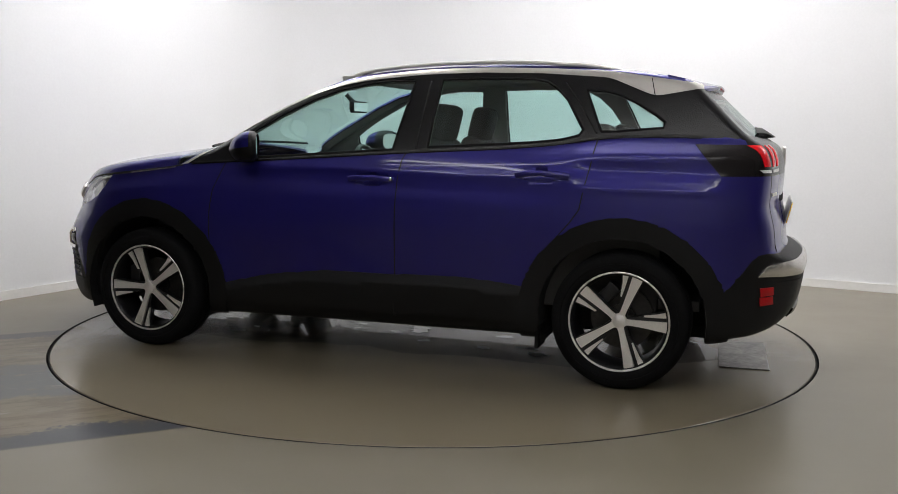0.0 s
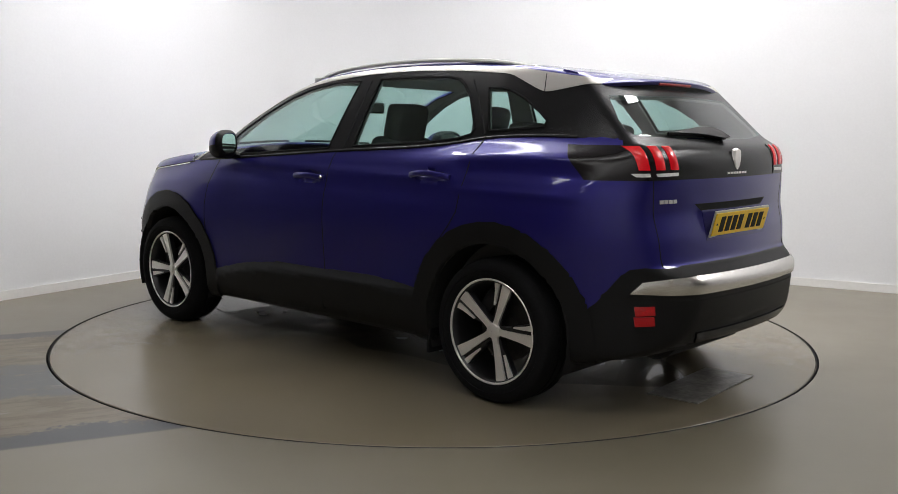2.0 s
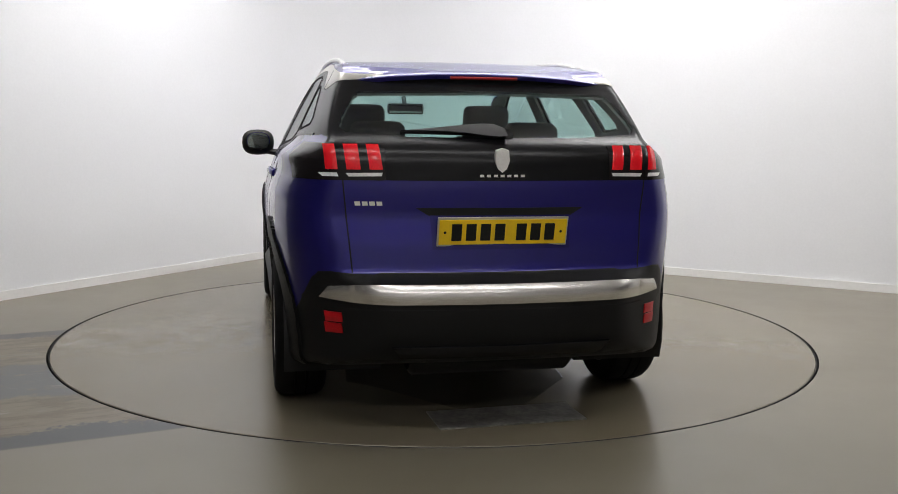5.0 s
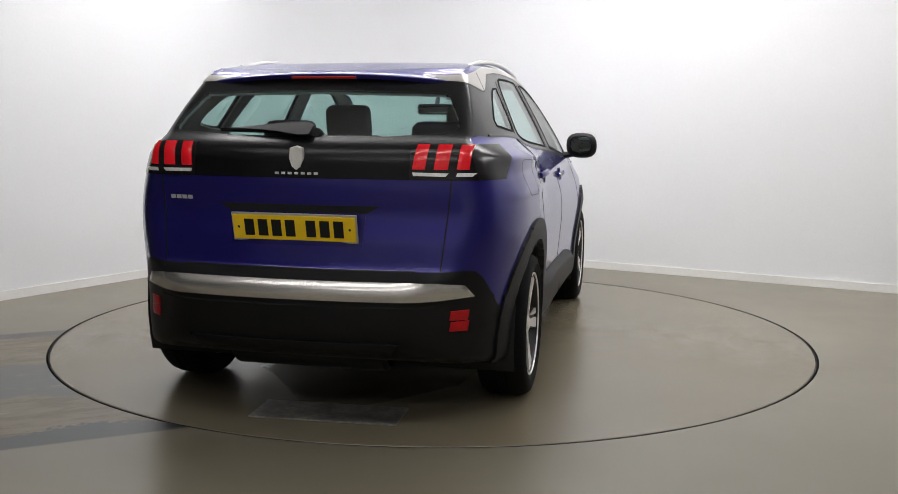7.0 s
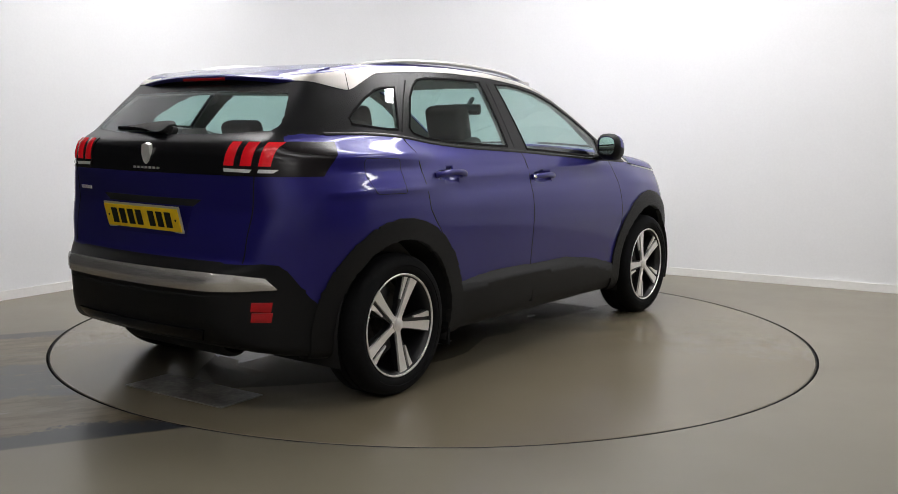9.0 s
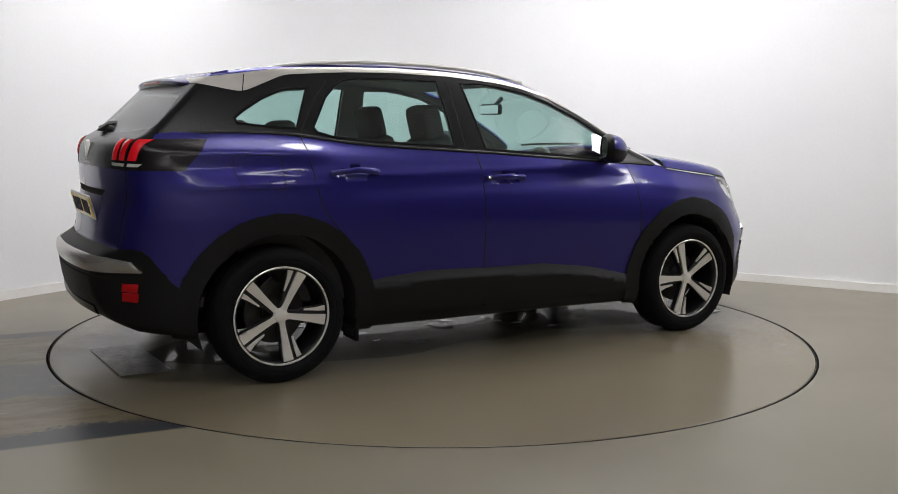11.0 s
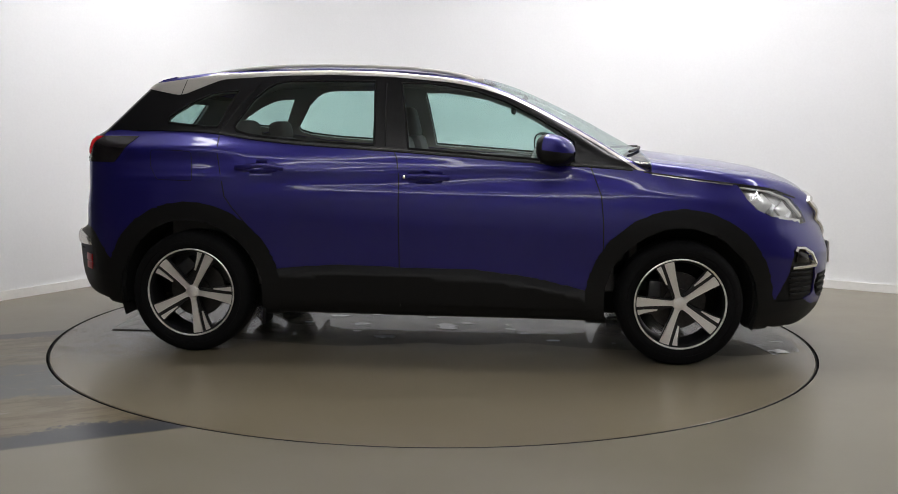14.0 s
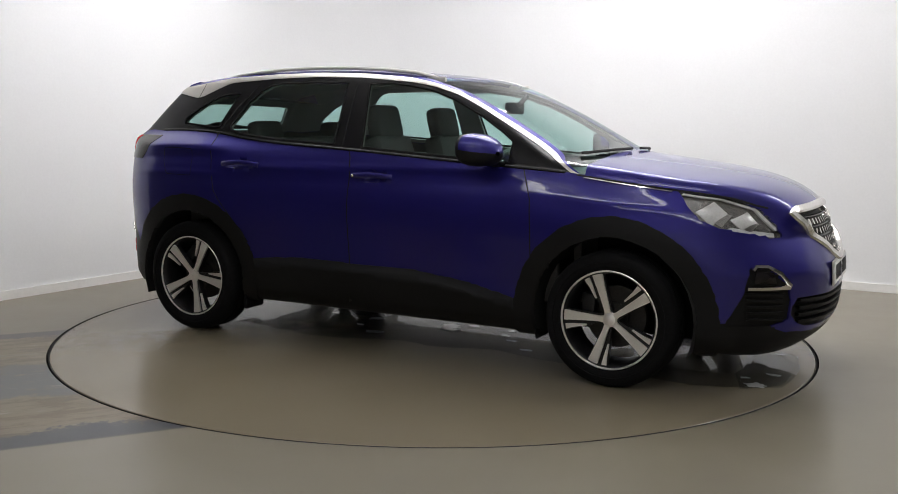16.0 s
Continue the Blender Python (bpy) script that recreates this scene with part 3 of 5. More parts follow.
FOG = [(1.86, 0.335), (1.925, 0.46), (1.945, 0.515), (1.965, 0.62), (2.02, 0.62), (2.075, 0.585), (2.12, 0.52), (2.13, 0.45), (2.12, 0.36), (2.05, 0.335)]
HANDLES = [(-0.943, 1.027), (-0.035, 0.988)]
DISHES = [[(xm + 0.108 * math.cos(a), zm + 0.04 * math.sin(a)) for a in np.linspace(0, 2 * math.pi, 25)[:-1]] for xm, zm in HANDLES]
# seen from behind and in front
REAR_GLASS = [(0.0, 1.216), (0.35, 1.219), (0.62, 1.236), (0.648, 1.25), (0.63, 1.30), (0.575, 1.392), (0.545, 1.408), (0.0, 1.418)]
GRILLE = [(0.0, 0.630), (0.08, 0.637), (0.18, 0.672), (0.30, 0.745), (0.41, 0.828), (0.44, 0.862), (0.41, 0.872), (0.0, 0.884)]
INTAKE = [(0.0, 0.315), (0.45, 0.32), (0.52, 0.345), (0.545, 0.40), (0.52, 0.465), (0.0, 0.48)]
ARC_OUT = [(a, b) for a, b in [(math.cos(t), math.sin(t)) for t in np.linspace(-0.45, math.pi + 0.45, 29)]]


def inside(poly, a, b):
    hit = False
    for (x0, y0), (x1, y1) in zip(poly, poly[1:] + poly[:1]):
        if (y0 > b) != (y1 > b) and a < (x1 - x0) * (b - y0) / (y1 - y0) + x0:
            hit = not hit
    return hit


def closed(p):
    return list(p) + [p[0]]


def panel_of(c, n):
    """Which panel a small face of the left half belongs to."""
    x, y, z = c
    for ax in (AX_F, AX_R):
        r = math.hypot(x - ax, z - AX_Z)
        if y > 0.45 and r < ARCH_IN:
            return "well"
        if y > 0.60 and r < ARCH_OUT and n[1] > 0.3:
            return "arch_front" if ax > 0 else "arch_rear"
    if n[1] > 0.5:
        for (xm, zm), nm in zip(HANDLES, ("dish_rear", "dish_front")):
            if math.hypot((x - xm) / 0.108, (z - zm) / 0.04) < 1.0:
                return nm
    if n[2] < -0.75 and z < 0.4:
        return "underbody"
    # tail
    if x < -1.55 and n[1] < 0.97 or x < -1.9:
        if n[0] < -0.25 and inside(REAR_GLASS, y, z):
            return "rear_glass"
    if x < -1.6 and 1.045 < z < 1.19 and (x + 1.667) < (z - 1.178) * 0.86:
        if y > 0.475 or n[1] > 0.5:
            return "tail_lamp"
        return "tail_panel"
    # upper part
    if x < 1.16 and z > line(BELT, x) and z > 1.0 and x > -2.1:
        low, top = line(STRIP_LOW, x), line(STRIP_TOP, x)
        if z > top and x > -1.74 and (n[2] > 0.3 or x > -1.5):
            if x + 0.31 * y * y < 0.31:
                return "roof"
            return "windscreen" if z > line(SCREEN_EDGE, x) else "a_pillar"
        elif z > low and y > 0.4 and x > -1.74:
            return "roof_strip"
        else:
            if n[1] > 0.3:
                if inside(WIN_FRONT, x, z):
                    return "glass_front"
                if inside(WIN_REAR, x, z):
                    return "glass_rear"
                if inside(WIN_QUARTER, x, z):
                    return "glass_quarter"
            return "pillar"
    if x < -1.6 and z > 1.19 and n[0] < -0.3 and n[1] < 0.75:
        return "tail_panel"
    if x > 0.2 and z > line(STRIP_TOP, x) - 0.004 and x + 0.31 * y * y <= 1.145:
        return "windscreen" if z > line(SCREEN_EDGE, x) else "a_pillar"
    # front
    if x > 1.5 and n[1] > 0.25 and inside(HEADLIGHT, x, z) and y > 0.45:
        return "headlight"
    if x > 1.05 and z > line(HOOD_EDGE, x):
        return "bonnet"
    if x > 1.8 and n[0] > 0.3 and inside(GRILLE, y, z):
        return "grille"
    if x > 1.8 and n[0] > 0.3 and inside(INTAKE, y, z):
        return "intake"
    if x > 1.8 and inside(FOG, x, z) and y > 0.5:
        return "fog_pocket"
    if x > AX_F and z < line(FRONT_SPLIT, x):
        return "front_lip"
    if x < -1.55 and z < line(REAR_SPLIT, x):
        return "rear_bumper"
    if -1.2 < x < 1.2 and z < line(CLAD_TOP, x):
        if z < 0.30:
            return "sill"
        return "clad_rear" if x < -0.171 else "clad_front"
    if x < -1.85 and y < 0.64 - (1.04 - z) * 0.08 and z < 1.06:
        return "tailgate"
    if x > side_x(DOOR_FRONT, z):
        return "front_wing"
    if x > side_x(DOOR_MID, z):
        return "door_front"
    if x > side_x(DOOR_REAR, z):
        return "door_rear"
    return "rear_wing"


def clad_swell(x):
    """How far the door cladding swells along the car: full between the doors, nothing at the arches."""
    return np.clip((0.93 - np.abs(x)) / 0.30, 0.12, 1.0)


def swell_cladding(data):
    """Door cladding that stands proud below a bevelled upper edge."""
    v, f, n = data
    k = clad_swell(v[:, 0])
    drop = line(CLAD_TOP, v[:, 0]) - v[:, 2]
    u = np.clip(drop / (0.042 * k), 0, 1)
    tuck = np.clip((drop - 0.052) / 0.16, 0, 1)
    v = v + n * (0.003 + 0.028 * u * k - 0.012 * tuck * k)[:, None]
    n = n + np.array([0, 0, 1.0]) * np.where(u < 0.97, 0.85, np.where(tuck > 0, -0.08, 0.45))[:, None]
    return v, f, n / np.linalg.norm(n, axis=1, keepdims=True)


def cut_hull(bm):
    side = lambda c, n: n[1] > 0.2 and c[1] > 0.3
    for t in (BELT,):
        cut(bm, samples(t, -1.9, 1.13, 40), 1, side)
    cut(bm, samples(STRIP_LOW, -1.74, -1.44, 5) + samples(STRIP_LOW, -1.43, 1.14, 44), 1, lambda c, n: c[1] > 0.3)
    cut(bm, samples(STRIP_TOP, -1.72, 1.16, 44), 1, lambda c, n: c[1] > 0.3)
    cut(bm, samples(SCREEN_EDGE, 0.1, 1.14, 24), 1, lambda c, n: c[1] > 0.3)
    cut(bm, samples(CLAD_TOP, -0.95, 0.95, 24), 1, side)
    cut(bm, [(x, z - 0.042 * clad_swell(x)) for x, z in samples(CLAD_TOP, -0.95, 0.95, 20)], 1, side)
    cut(bm, samples(HOOD_EDGE, 1.02, 2.25, 22), 1, lambda c, n: True)
    cut(bm, samples(REAR_SPLIT, -2.25, -1.6, 14), 1, lambda c, n: True)
    cut(bm, samples(FRONT_SPLIT, 1.6, 2.3, 12), 1, lambda c, n: True)
    for ax in (AX_F, AX_R):
        for r in (ARCH_IN, ARCH_OUT):
            cut(bm, [(ax + r * a, AX_Z + r * b) for a, b in ARC_OUT], 1, lambda c, n: c[1] > 0.4 and n[1] > -0.5, 0.03)
    for p in (DOOR_REAR, DOOR_MID, DOOR_FRONT):
        cut(bm, p, 1, side)
    for p in (WIN_FRONT, WIN_REAR, WIN_QUARTER):
        cut(bm, closed(p), 1, side, 0.03)
    for p in DISHES:
        cut(bm, closed(p), 1, side, 0.02)
    cut(bm, closed(HEADLIGHT), 1, lambda c, n: c[1] > 0.4 and n[1] > 0.1, 0.03)
    cut(bm, closed(FOG), 1, lambda c, n: c[1] > 0.4 and n[1] > 0.1, 0.03)
    cut(bm, [(-1.0, 0.30), (1.0, 0.30)], 1, side)
    cut(bm, [(-1.40, 1.52), (-1.46, 1.40)], 1, side)
    cut(bm, [(-1.66, 1.186), (-1.80, 1.023)], 1, side, 0.02)
    cut(bm, [(-2.1, 1.19), (-1.6, 1.19)], 1, lambda c, n: True, 0.03)
    cut(bm, [(-2.1, 1.045), (-1.7, 1.045)], 1, lambda c, n: True, 0.03)
    back = lambda c, n: n[0] < -0.2 and c[0] < -1.4
    cut(bm, REAR_GLASS, 0, back, 0.03)
    cut(bm, [(0.645, 1.09), (0.61, 0.66)], 0, back)
    cut(bm, [(0.475, 1.2), (0.475, 1.04)], 0, back)
    ahead = lambda c, n: n[0] > 0.2 and c[0] > 1.8
    cut(bm, GRILLE, 0, ahead, 0.03)
    cut(bm, INTAKE, 0, ahead, 0.03)
    for k, x0 in ((0.31, 1.145), (0.31, 0.31)):
        pts = [(x0 - k * y * y, y) for y in np.linspace(0, 0.82, 12)]
        cut(bm, pts, 2, lambda c, n: n[2] > 0.1)


def settle_hull(bm):
    """Lays the cut points back on the true surface."""
    bm.verts.ensure_lookup_table()
    co = np.array([v.co[:] for v in bm.verts])
    co[:, 1] = np.maximum(co[:, 1], 0)
    fixed = snap(co)
    fixed[co[:, 1] < 0.001, 1] = 0
    for v, p in zip(bm.verts, fixed):
        v.co = p
    bm.normal_update()


def split_hull(bm):
    """Panel name -> (verts, faces, normals) of the left half."""
    bm.verts.ensure_lookup_table()
    co = np.array([v.co[:] for v in bm.verts])
    co[:, 1] = np.maximum(co[:, 1], 0)
    fixed = snap(co)
    mid = co[:, 1] < 0.001
    fixed[mid, 1] = 0
    normal = body_normal(fixed)
    normal[mid, 1] = 0
    out = {}
    bm.verts.index_update()
    for f in bm.faces:
        idx = [v.index for v in f.verts]
        c = co[idx].mean(0)
        out.setdefault(panel_of(c, normal[idx].mean(0)), []).append(idx)
    # lay the edges that two panels share exactly on their design lines
    owners = {}
    for name, faces in out.items():
        for f in faces:
            for i in f:
                owners.setdefault(i, set()).add(name)
    for pair, table in ((("roof_strip", "pillar"), STRIP_LOW), (("roof_strip", "roof"), STRIP_TOP), (("roof_strip", "a_pillar"), STRIP_TOP), (("a_pillar", "windscreen"), SCREEN_EDGE),
                        (("a_pillar", "roof"), STRIP_TOP), (("bonnet", "front_wing"), HOOD_EDGE), (("bonnet", "headlight"), HOOD_EDGE)):
        ids = np.array([i for i, o in owners.items() if set(pair) <= o and len(o) == 2])
        if not len(ids):
            continue
        p = fixed[ids]
        goal = line(table, p[:, 0])
        near = np.abs(goal - p[:, 2]) < 0.014
        ids, p, goal = ids[near], p[near], goal[near]
        lo, hi = p[:, 1] - 0.06, p[:, 1] + 0.06
        for _ in range(26):
            m = (lo + hi) / 2
            ins = body_f(np.stack([p[:, 0], m, goal], -1)) < 0
            lo, hi = np.where(ins, m, lo), np.where(ins, hi, m)
        ok = (lo > p[:, 1] - 0.055) & (lo < p[:, 1] + 0.055)
        fixed[ids[ok]] = np.stack([p[:, 0], lo, goal], -1)[ok]
    normal = body_normal(fixed)
    normal[mid, 1] = 0
    made = {}
    for name, faces in out.items():
        used = sorted({i for f in faces for i in f})
        where = {g: k for k, g in enumerate(used)}
        made[name] = (fixed[used], [[where[i] for i in f] for f in faces], normal[used])
    return made


def thick_panel(name, data, sides, mat, parent, label="", push=0.0, thick=0.004):
    """A panel of sheet with a turned-in edge. sides: 1 left, -1 right, 0 both halves in one mesh."""
    verts, faces, normals = [], [], []
    for s in ((1, -1) if sides == 0 else (sides,)):
        v, n = data[0] + data[2] * push, data[2].copy()
        fl = np.array([1, s, 1])
        base = len(verts)
        verts += list(v * fl)
        normals += list(n * fl)
        for f in data[1]:
            faces.append([base + i for i in (f if s > 0 else f[::-1])])
    if thick:
        count = {}
        for f in faces:
            for a, b in zip(f, f[1:] + f[:1]):
                count[(a, b)] = 1
        rim = [(a, b) for a, b in count if (b, a) not in count and not (sides == 0 and abs(verts[a][1]) < 1e-6 and abs(verts[b][1]) < 1e-6)]
        rolled = {}
        for a, b in rim:
            for i in (a, b):
                if i not in rolled:
                    rolled[i] = len(verts)
                    verts.append(verts[i] - normals[i] * thick)
                    normals.append(normals[i])
        for a, b in rim:
            faces.append([b, a, rolled[a], rolled[b]])
    ob = mesh_object(name, verts, faces, mat, parent, label, True, normals)
    return ob


car = new("car")
tagged(car, "dark metallic blue five-door crossover car with black wheel-arch cladding", "car")
hull = build_hull()
cut_hull(hull)
settle_hull(hull)
cut_hull(hull)
panels = split_hull(hull)
for key in ("clad_front", "clad_rear"):
    panels[key] = swell_cladding(panels[key])
hull.free()

BOTH = {"bonnet": ("bonnet", PAINT, ""), "roof": ("roof", PAINT, ""), "windscreen": ("windscreen", GLASS, "tinted laminated windscreen"),
        "rear_glass": ("rear_window", GLASS_REAR, "dark-tinted heated rear window"), "tail_panel": ("tailgate_panel", GLOSS_BLACK, "gloss black band across the tailgate"),
        "tailgate": ("tailgate", PAINT, ""), "rear_bumper": ("rear_bumper", CLAD, "black grained plastic rear bumper"), "front_lip": ("front_bumper_lip", CLAD, "black plastic lower front bumper"),
        "grille": ("grille_backing", PLATE_BLACK, "black recess behind the grille"), "intake": ("air_intake", PLATE_BLACK, "black lower air intake"), "underbody": ("underbody", UNDER, "black underbody tray")}
ONE = {"front_wing": ("front_wing", PAINT), "rear_wing": ("rear_wing", PAINT), "door_front": ("front_door", PAINT), "door_rear": ("rear_door", PAINT),
       "clad_front": ("front_door_cladding", CLAD), "clad_rear": ("rear_door_cladding", CLAD), "sill": ("sill", CLAD), "arch_front": ("wheel_arch_trim", CLAD), "arch_rear": ("wheel_arch_trim", CLAD),
       "glass_front": ("front_side_window", GLASS), "glass_rear": ("rear_side_window", GLASS), "glass_quarter": ("quarter_window", GLASS_REAR), "pillar": ("pillar_trim", GLOSS_BLACK),
       "roof_strip": ("roof_strip", SATIN_SILVER), "a_pillar": ("a_pillar", PAINT), "tail_lamp": ("tail_lamp", LENS_SMOKE), "headlight": ("headlight", LAMP_BOWL), "fog_pocket": ("fog_lamp_housing", CLAD)}
PUSH = {"arch_front": 0.012, "arch_rear": 0.012, "roof_strip": 0.003, "grille": -0.04, "intake": -0.03, "fog_pocket": -0.012, "tail_lamp": 0.003, "headlight": -0.03, "sill": 0.0}
THICK = {"arch_front": 0.03, "arch_rear": 0.03, "clad_front": 0.02, "clad_rear": 0.02, "glass_front": 0.004, "glass_rear": 0.004, "rear_glass": 0.004, "windscreen": 0.004, "headlight": -0.03, "grille": -0.04, "intake": -0.03, "fog_pocket": -0.012}
built = {}
for key, (name, mat, label) in BOTH.items():
    if key in panels:
        built[key] = thick_panel(name, panels[key], 0, mat, car, label, PUSH.get(key, 0.0), THICK.get(key, 0.012))
for key, (name, mat) in ONE.items():
    if key in panels:
        for s in (1, -1):
            built[key, s] = thick_panel(name, panels[key], s, mat, car, "", PUSH.get(key, 0.0), THICK.get(key, 0.012))


for key, door, (xm, zm) in (("dish_rear", "door_rear", HANDLES[0]), ("dish_front", "door_front", HANDLES[1])):
    dv, df, dn = panels[key]
    rr = np.hypot((dv[:, 0] - xm) / 0.108, (dv[:, 2] - zm) / 0.04)
    deep = 0.044 * np.clip(1 - rr ** 2, 0, 1)
    dv = dv - np.array([0, 1, 0]) * deep[:, None]
    slope = np.stack([(dv[:, 0] - xm) / 0.108 ** 2, np.zeros(len(dv)), (dv[:, 2] - zm) / 0.04 ** 2], -1) * -0.088 * (rr < 0.98)[:, None]
    dn = dn + slope
    dn /= np.linalg.norm(dn, axis=1, keepdims=True)
    for s in (1, -1):
        thick_panel("handle_recess", (dv, df, dn), s, PAINT, built[door, s], "dished recess behind the handle", 0.0, 0.0)


# ---- wheels ----
RIM_R, TYRE_R = 0.247, 0.338


def build_wheel():
    """A wheel that faces +y, its hub centre at the origin."""
    w = new("wheel")
    bm = bmesh.new()
    lathe(bm, [(RIM_R - 0.012, -0.095), (0.262, -0.112), (0.30, -0.115), (0.322, -0.103), (TYRE_R, -0.075), (TYRE_R, -0.03), (TYRE_R - 0.007, -0.027), (TYRE_R - 0.007, -0.02), (TYRE_R, -0.017), (TYRE_R, 0.017),
               (TYRE_R - 0.007, 0.02), (TYRE_R - 0.007, 0.027), (TYRE_R, 0.03), (TYRE_R - 0.002, 0.07), (0.329, 0.092), (0.318, 0.106), (0.30, 0.113), (0.285, 0.115), (0.283, 0.112), (0.272, 0.113), (0.258, 0.108), (RIM_R - 0.002, 0.098), (RIM_R - 0.012, 0.09)], 72)
    part("tyre", bm, RUBBER, w)
    bm = bmesh.new()
    lathe(bm, [(RIM_R - 0.004, 0.10), (RIM_R - 0.001, 0.104), (RIM_R - 0.004, 0.106), (RIM_R - 0.009, 0.105), (RIM_R - 0.011, 0.100)], 72)
    part("rim_lip", bm, ALLOY, w, "bright machined rim edge")
    bm = bmesh.new()
    lathe(bm, [(RIM_R - 0.009, 0.101), (0.228, 0.092), (0.222, 0.06), (0.216, 0.0), (0.222, -0.09), (RIM_R - 0.01, -0.10)], 72)
    part("rim", bm, ALLOY_DARK, w, "dark painted wheel rim")
    bm = bmesh.new()
    lathe(bm, [(0.001, 0.0), (0.07, 0.0), (0.07, -0.02), (0.155, -0.02), (0.155, -0.045), (0.001, -0.045)], 40)
    part("brake_disc", bm, DISC, w)
    bm = bmesh.new()
    add_box(bm, (0.13, 0.0, 0.03), (0.07, 0.07, 0.16), 0.015)
    part("brake_caliper", bm, ALLOY_DARK, w)

    def blade(bm, outline, depth, face_y):
        """A spoke from its outline of (angle degrees, radius, height)."""
        top = [bm.verts.new((r * math.cos(radians(a)), face_y(r) , r * math.sin(radians(a)))) for a, r in outline]
        low = [bm.verts.new((v.co.x * 0.995, v.co.y - depth, v.co.z * 0.995)) for v in top]
        bm.faces.new(top)
        n = len(top)
        for i in range(n):
            bm.faces.new((top[i], top[(i + 1) % n], low[(i + 1) % n], low[i]))
        bm.faces.new(low[::-1])

    face = lambda r: 0.083 + 0.012 * (r / 0.24) ** 2
    def at(a, r, off):
        """Angle of a point at radius r that stands off metres beside the spoke's axis."""
        return a + math.degrees(math.asin(max(-0.95, min(0.95, off / r)))), r

    for k in range(5):
        a = 72 * k
        bm = bmesh.new()
        blade(bm, [at(a, 0.031, -0.018), at(a, 0.05, -0.0145), at(a, 0.09, -0.0165), at(a, 0.15, -0.021), at(a, 0.238, -0.029), at(a, 0.241, -0.01), at(a, 0.242, 0.005), at(a, 0.241, 0.025), at(a, 0.15, 0.0175), at(a, 0.09, 0.0145), at(a, 0.05, 0.0135), at(a, 0.031, 0.018)], 0.014, face)
        part("spoke", bm, ALLOY, w, "diamond-cut alloy spoke")
        bm = bmesh.new()
        blade(bm, [at(a, 0.240, -0.049), at(a, 0.240, -0.080), at(a, 0.232, -0.075), at(a, 0.19, -0.060), at(a, 0.124, -0.0445), at(a, 0.121, -0.037), at(a, 0.19, -0.0425)], 0.010, lambda r: face(r) - 0.002)
        part("spoke_blade", bm, ALLOY, w, "slim diamond-cut blade beside the spoke")
        bm = bmesh.new()
        blade(bm, [at(a, 0.036, -0.025), at(a, 0.09, -0.032), at(a, 0.124, -0.046), at(a, 0.236, -0.080), at(a, 0.238, 0.0), at(a, 0.237, 0.029), at(a, 0.09, 0.018), at(a, 0.036, 0.025)], 0.03, lambda r: face(r) - 0.012)
        part("spoke_back", bm, ALLOY_DARK, w, "black painted spoke pocket")
    bm = bmesh.new()
    lathe(bm, [(0.0005, 0.092), (0.026, 0.091), (0.030, 0.088), (0.033, 0.088), (0.034, 0.08), (0.037, 0.078), (0.04, 0.06)], 28)
    part("hub_cap", bm, ALLOY, w, "silver hub cap")
    return w


WHEEL_Y = 0.795
wheel = build_wheel()
wheel.parent = car
wheel.matrix_basis = pose(AX_R, WHEEL_Y, AX_Z) @ pose(0, 0, 0, 0, -40, 0)
copy_thing(wheel, pose(AX_F, WHEEL_Y, AX_Z) @ pose(0, 0, 0, 0, -2, 0))
for ax, ph in ((AX_R, 46), (AX_F, 2)):
    copy_thing(wheel, pose(ax, -WHEEL_Y, AX_Z, 0, 0, 180) @ pose(0, 0, 0, 0, -ph, 0))

for ax in (AX_F, AX_R):
    for s in (1, -1):
        bm = bmesh.new()
        steps = 20
        rows_ = []
        for i in range(steps + 1):
            th = -0.35 + (math.pi + 0.7) * i / steps
            rows_.append([bm.verts.new((ax + 0.41 * math.cos(th), s * yy, AX_Z + 0.41 * math.sin(th))) for yy in (0.45, 0.7, 0.875)])
        for i in range(steps):
            for k in range(2):
                bm.faces.new((rows_[i][k], rows_[i + 1][k], rows_[i + 1][k + 1], rows_[i][k + 1]))
        bm.faces.new([r[0] for r in rows_])
        part("wheel_arch_liner", bm, UNDER, car, "black wheel arch liner")


def motions():
    rows = [(0.5 * i, turned(0, a)) for i, a in enumerate(TURN)]
    walk(turntable, rows)
    walk(car, [(t, m @ pose(CAR_X, CAR_Y, 0.0)) for t, m in rows])
    for ob, m0 in carried_things:
        walk(ob, [(t, m @ m0) for t, m in rows])


carried_things = []


# ---- fittings laid on the body's surface ----
def surface(a, b, view):
    """Points and normals of the left half's surface over (a, b), seen from the side, the rear, the front or the top."""
    a, b = np.asarray(a, float), np.asarray(b, float)
    z0 = np.zeros_like(a)
    if view == "side":
        p0, p1 = np.stack([a, z0, b], -1), np.stack([a, z0 + 1.2, b], -1)
    elif view == "rear":
        p0, p1 = np.stack([z0 - 0.6, a, b], -1), np.stack([z0 - 2.6, a, b], -1)
    elif view == "front":
        p0, p1 = np.stack([z0 + 0.8, a, b], -1), np.stack([z0 + 2.7, a, b], -1)
    else:
        p0, p1 = np.stack([a, b, z0 + 0.7], -1), np.stack([a, b, z0 + 2.0], -1)
    lo, hi = z0.copy(), z0 + 1.0
    for _ in range(32):
        m = (lo + hi) / 2
        ins = body_f(p0 + (p1 - p0) * m[..., None]) < 0
        lo, hi = np.where(ins, m, lo), np.where(ins, hi, m)
    p = p0 + (p1 - p0) * lo[..., None]
    return p, body_normal(p)


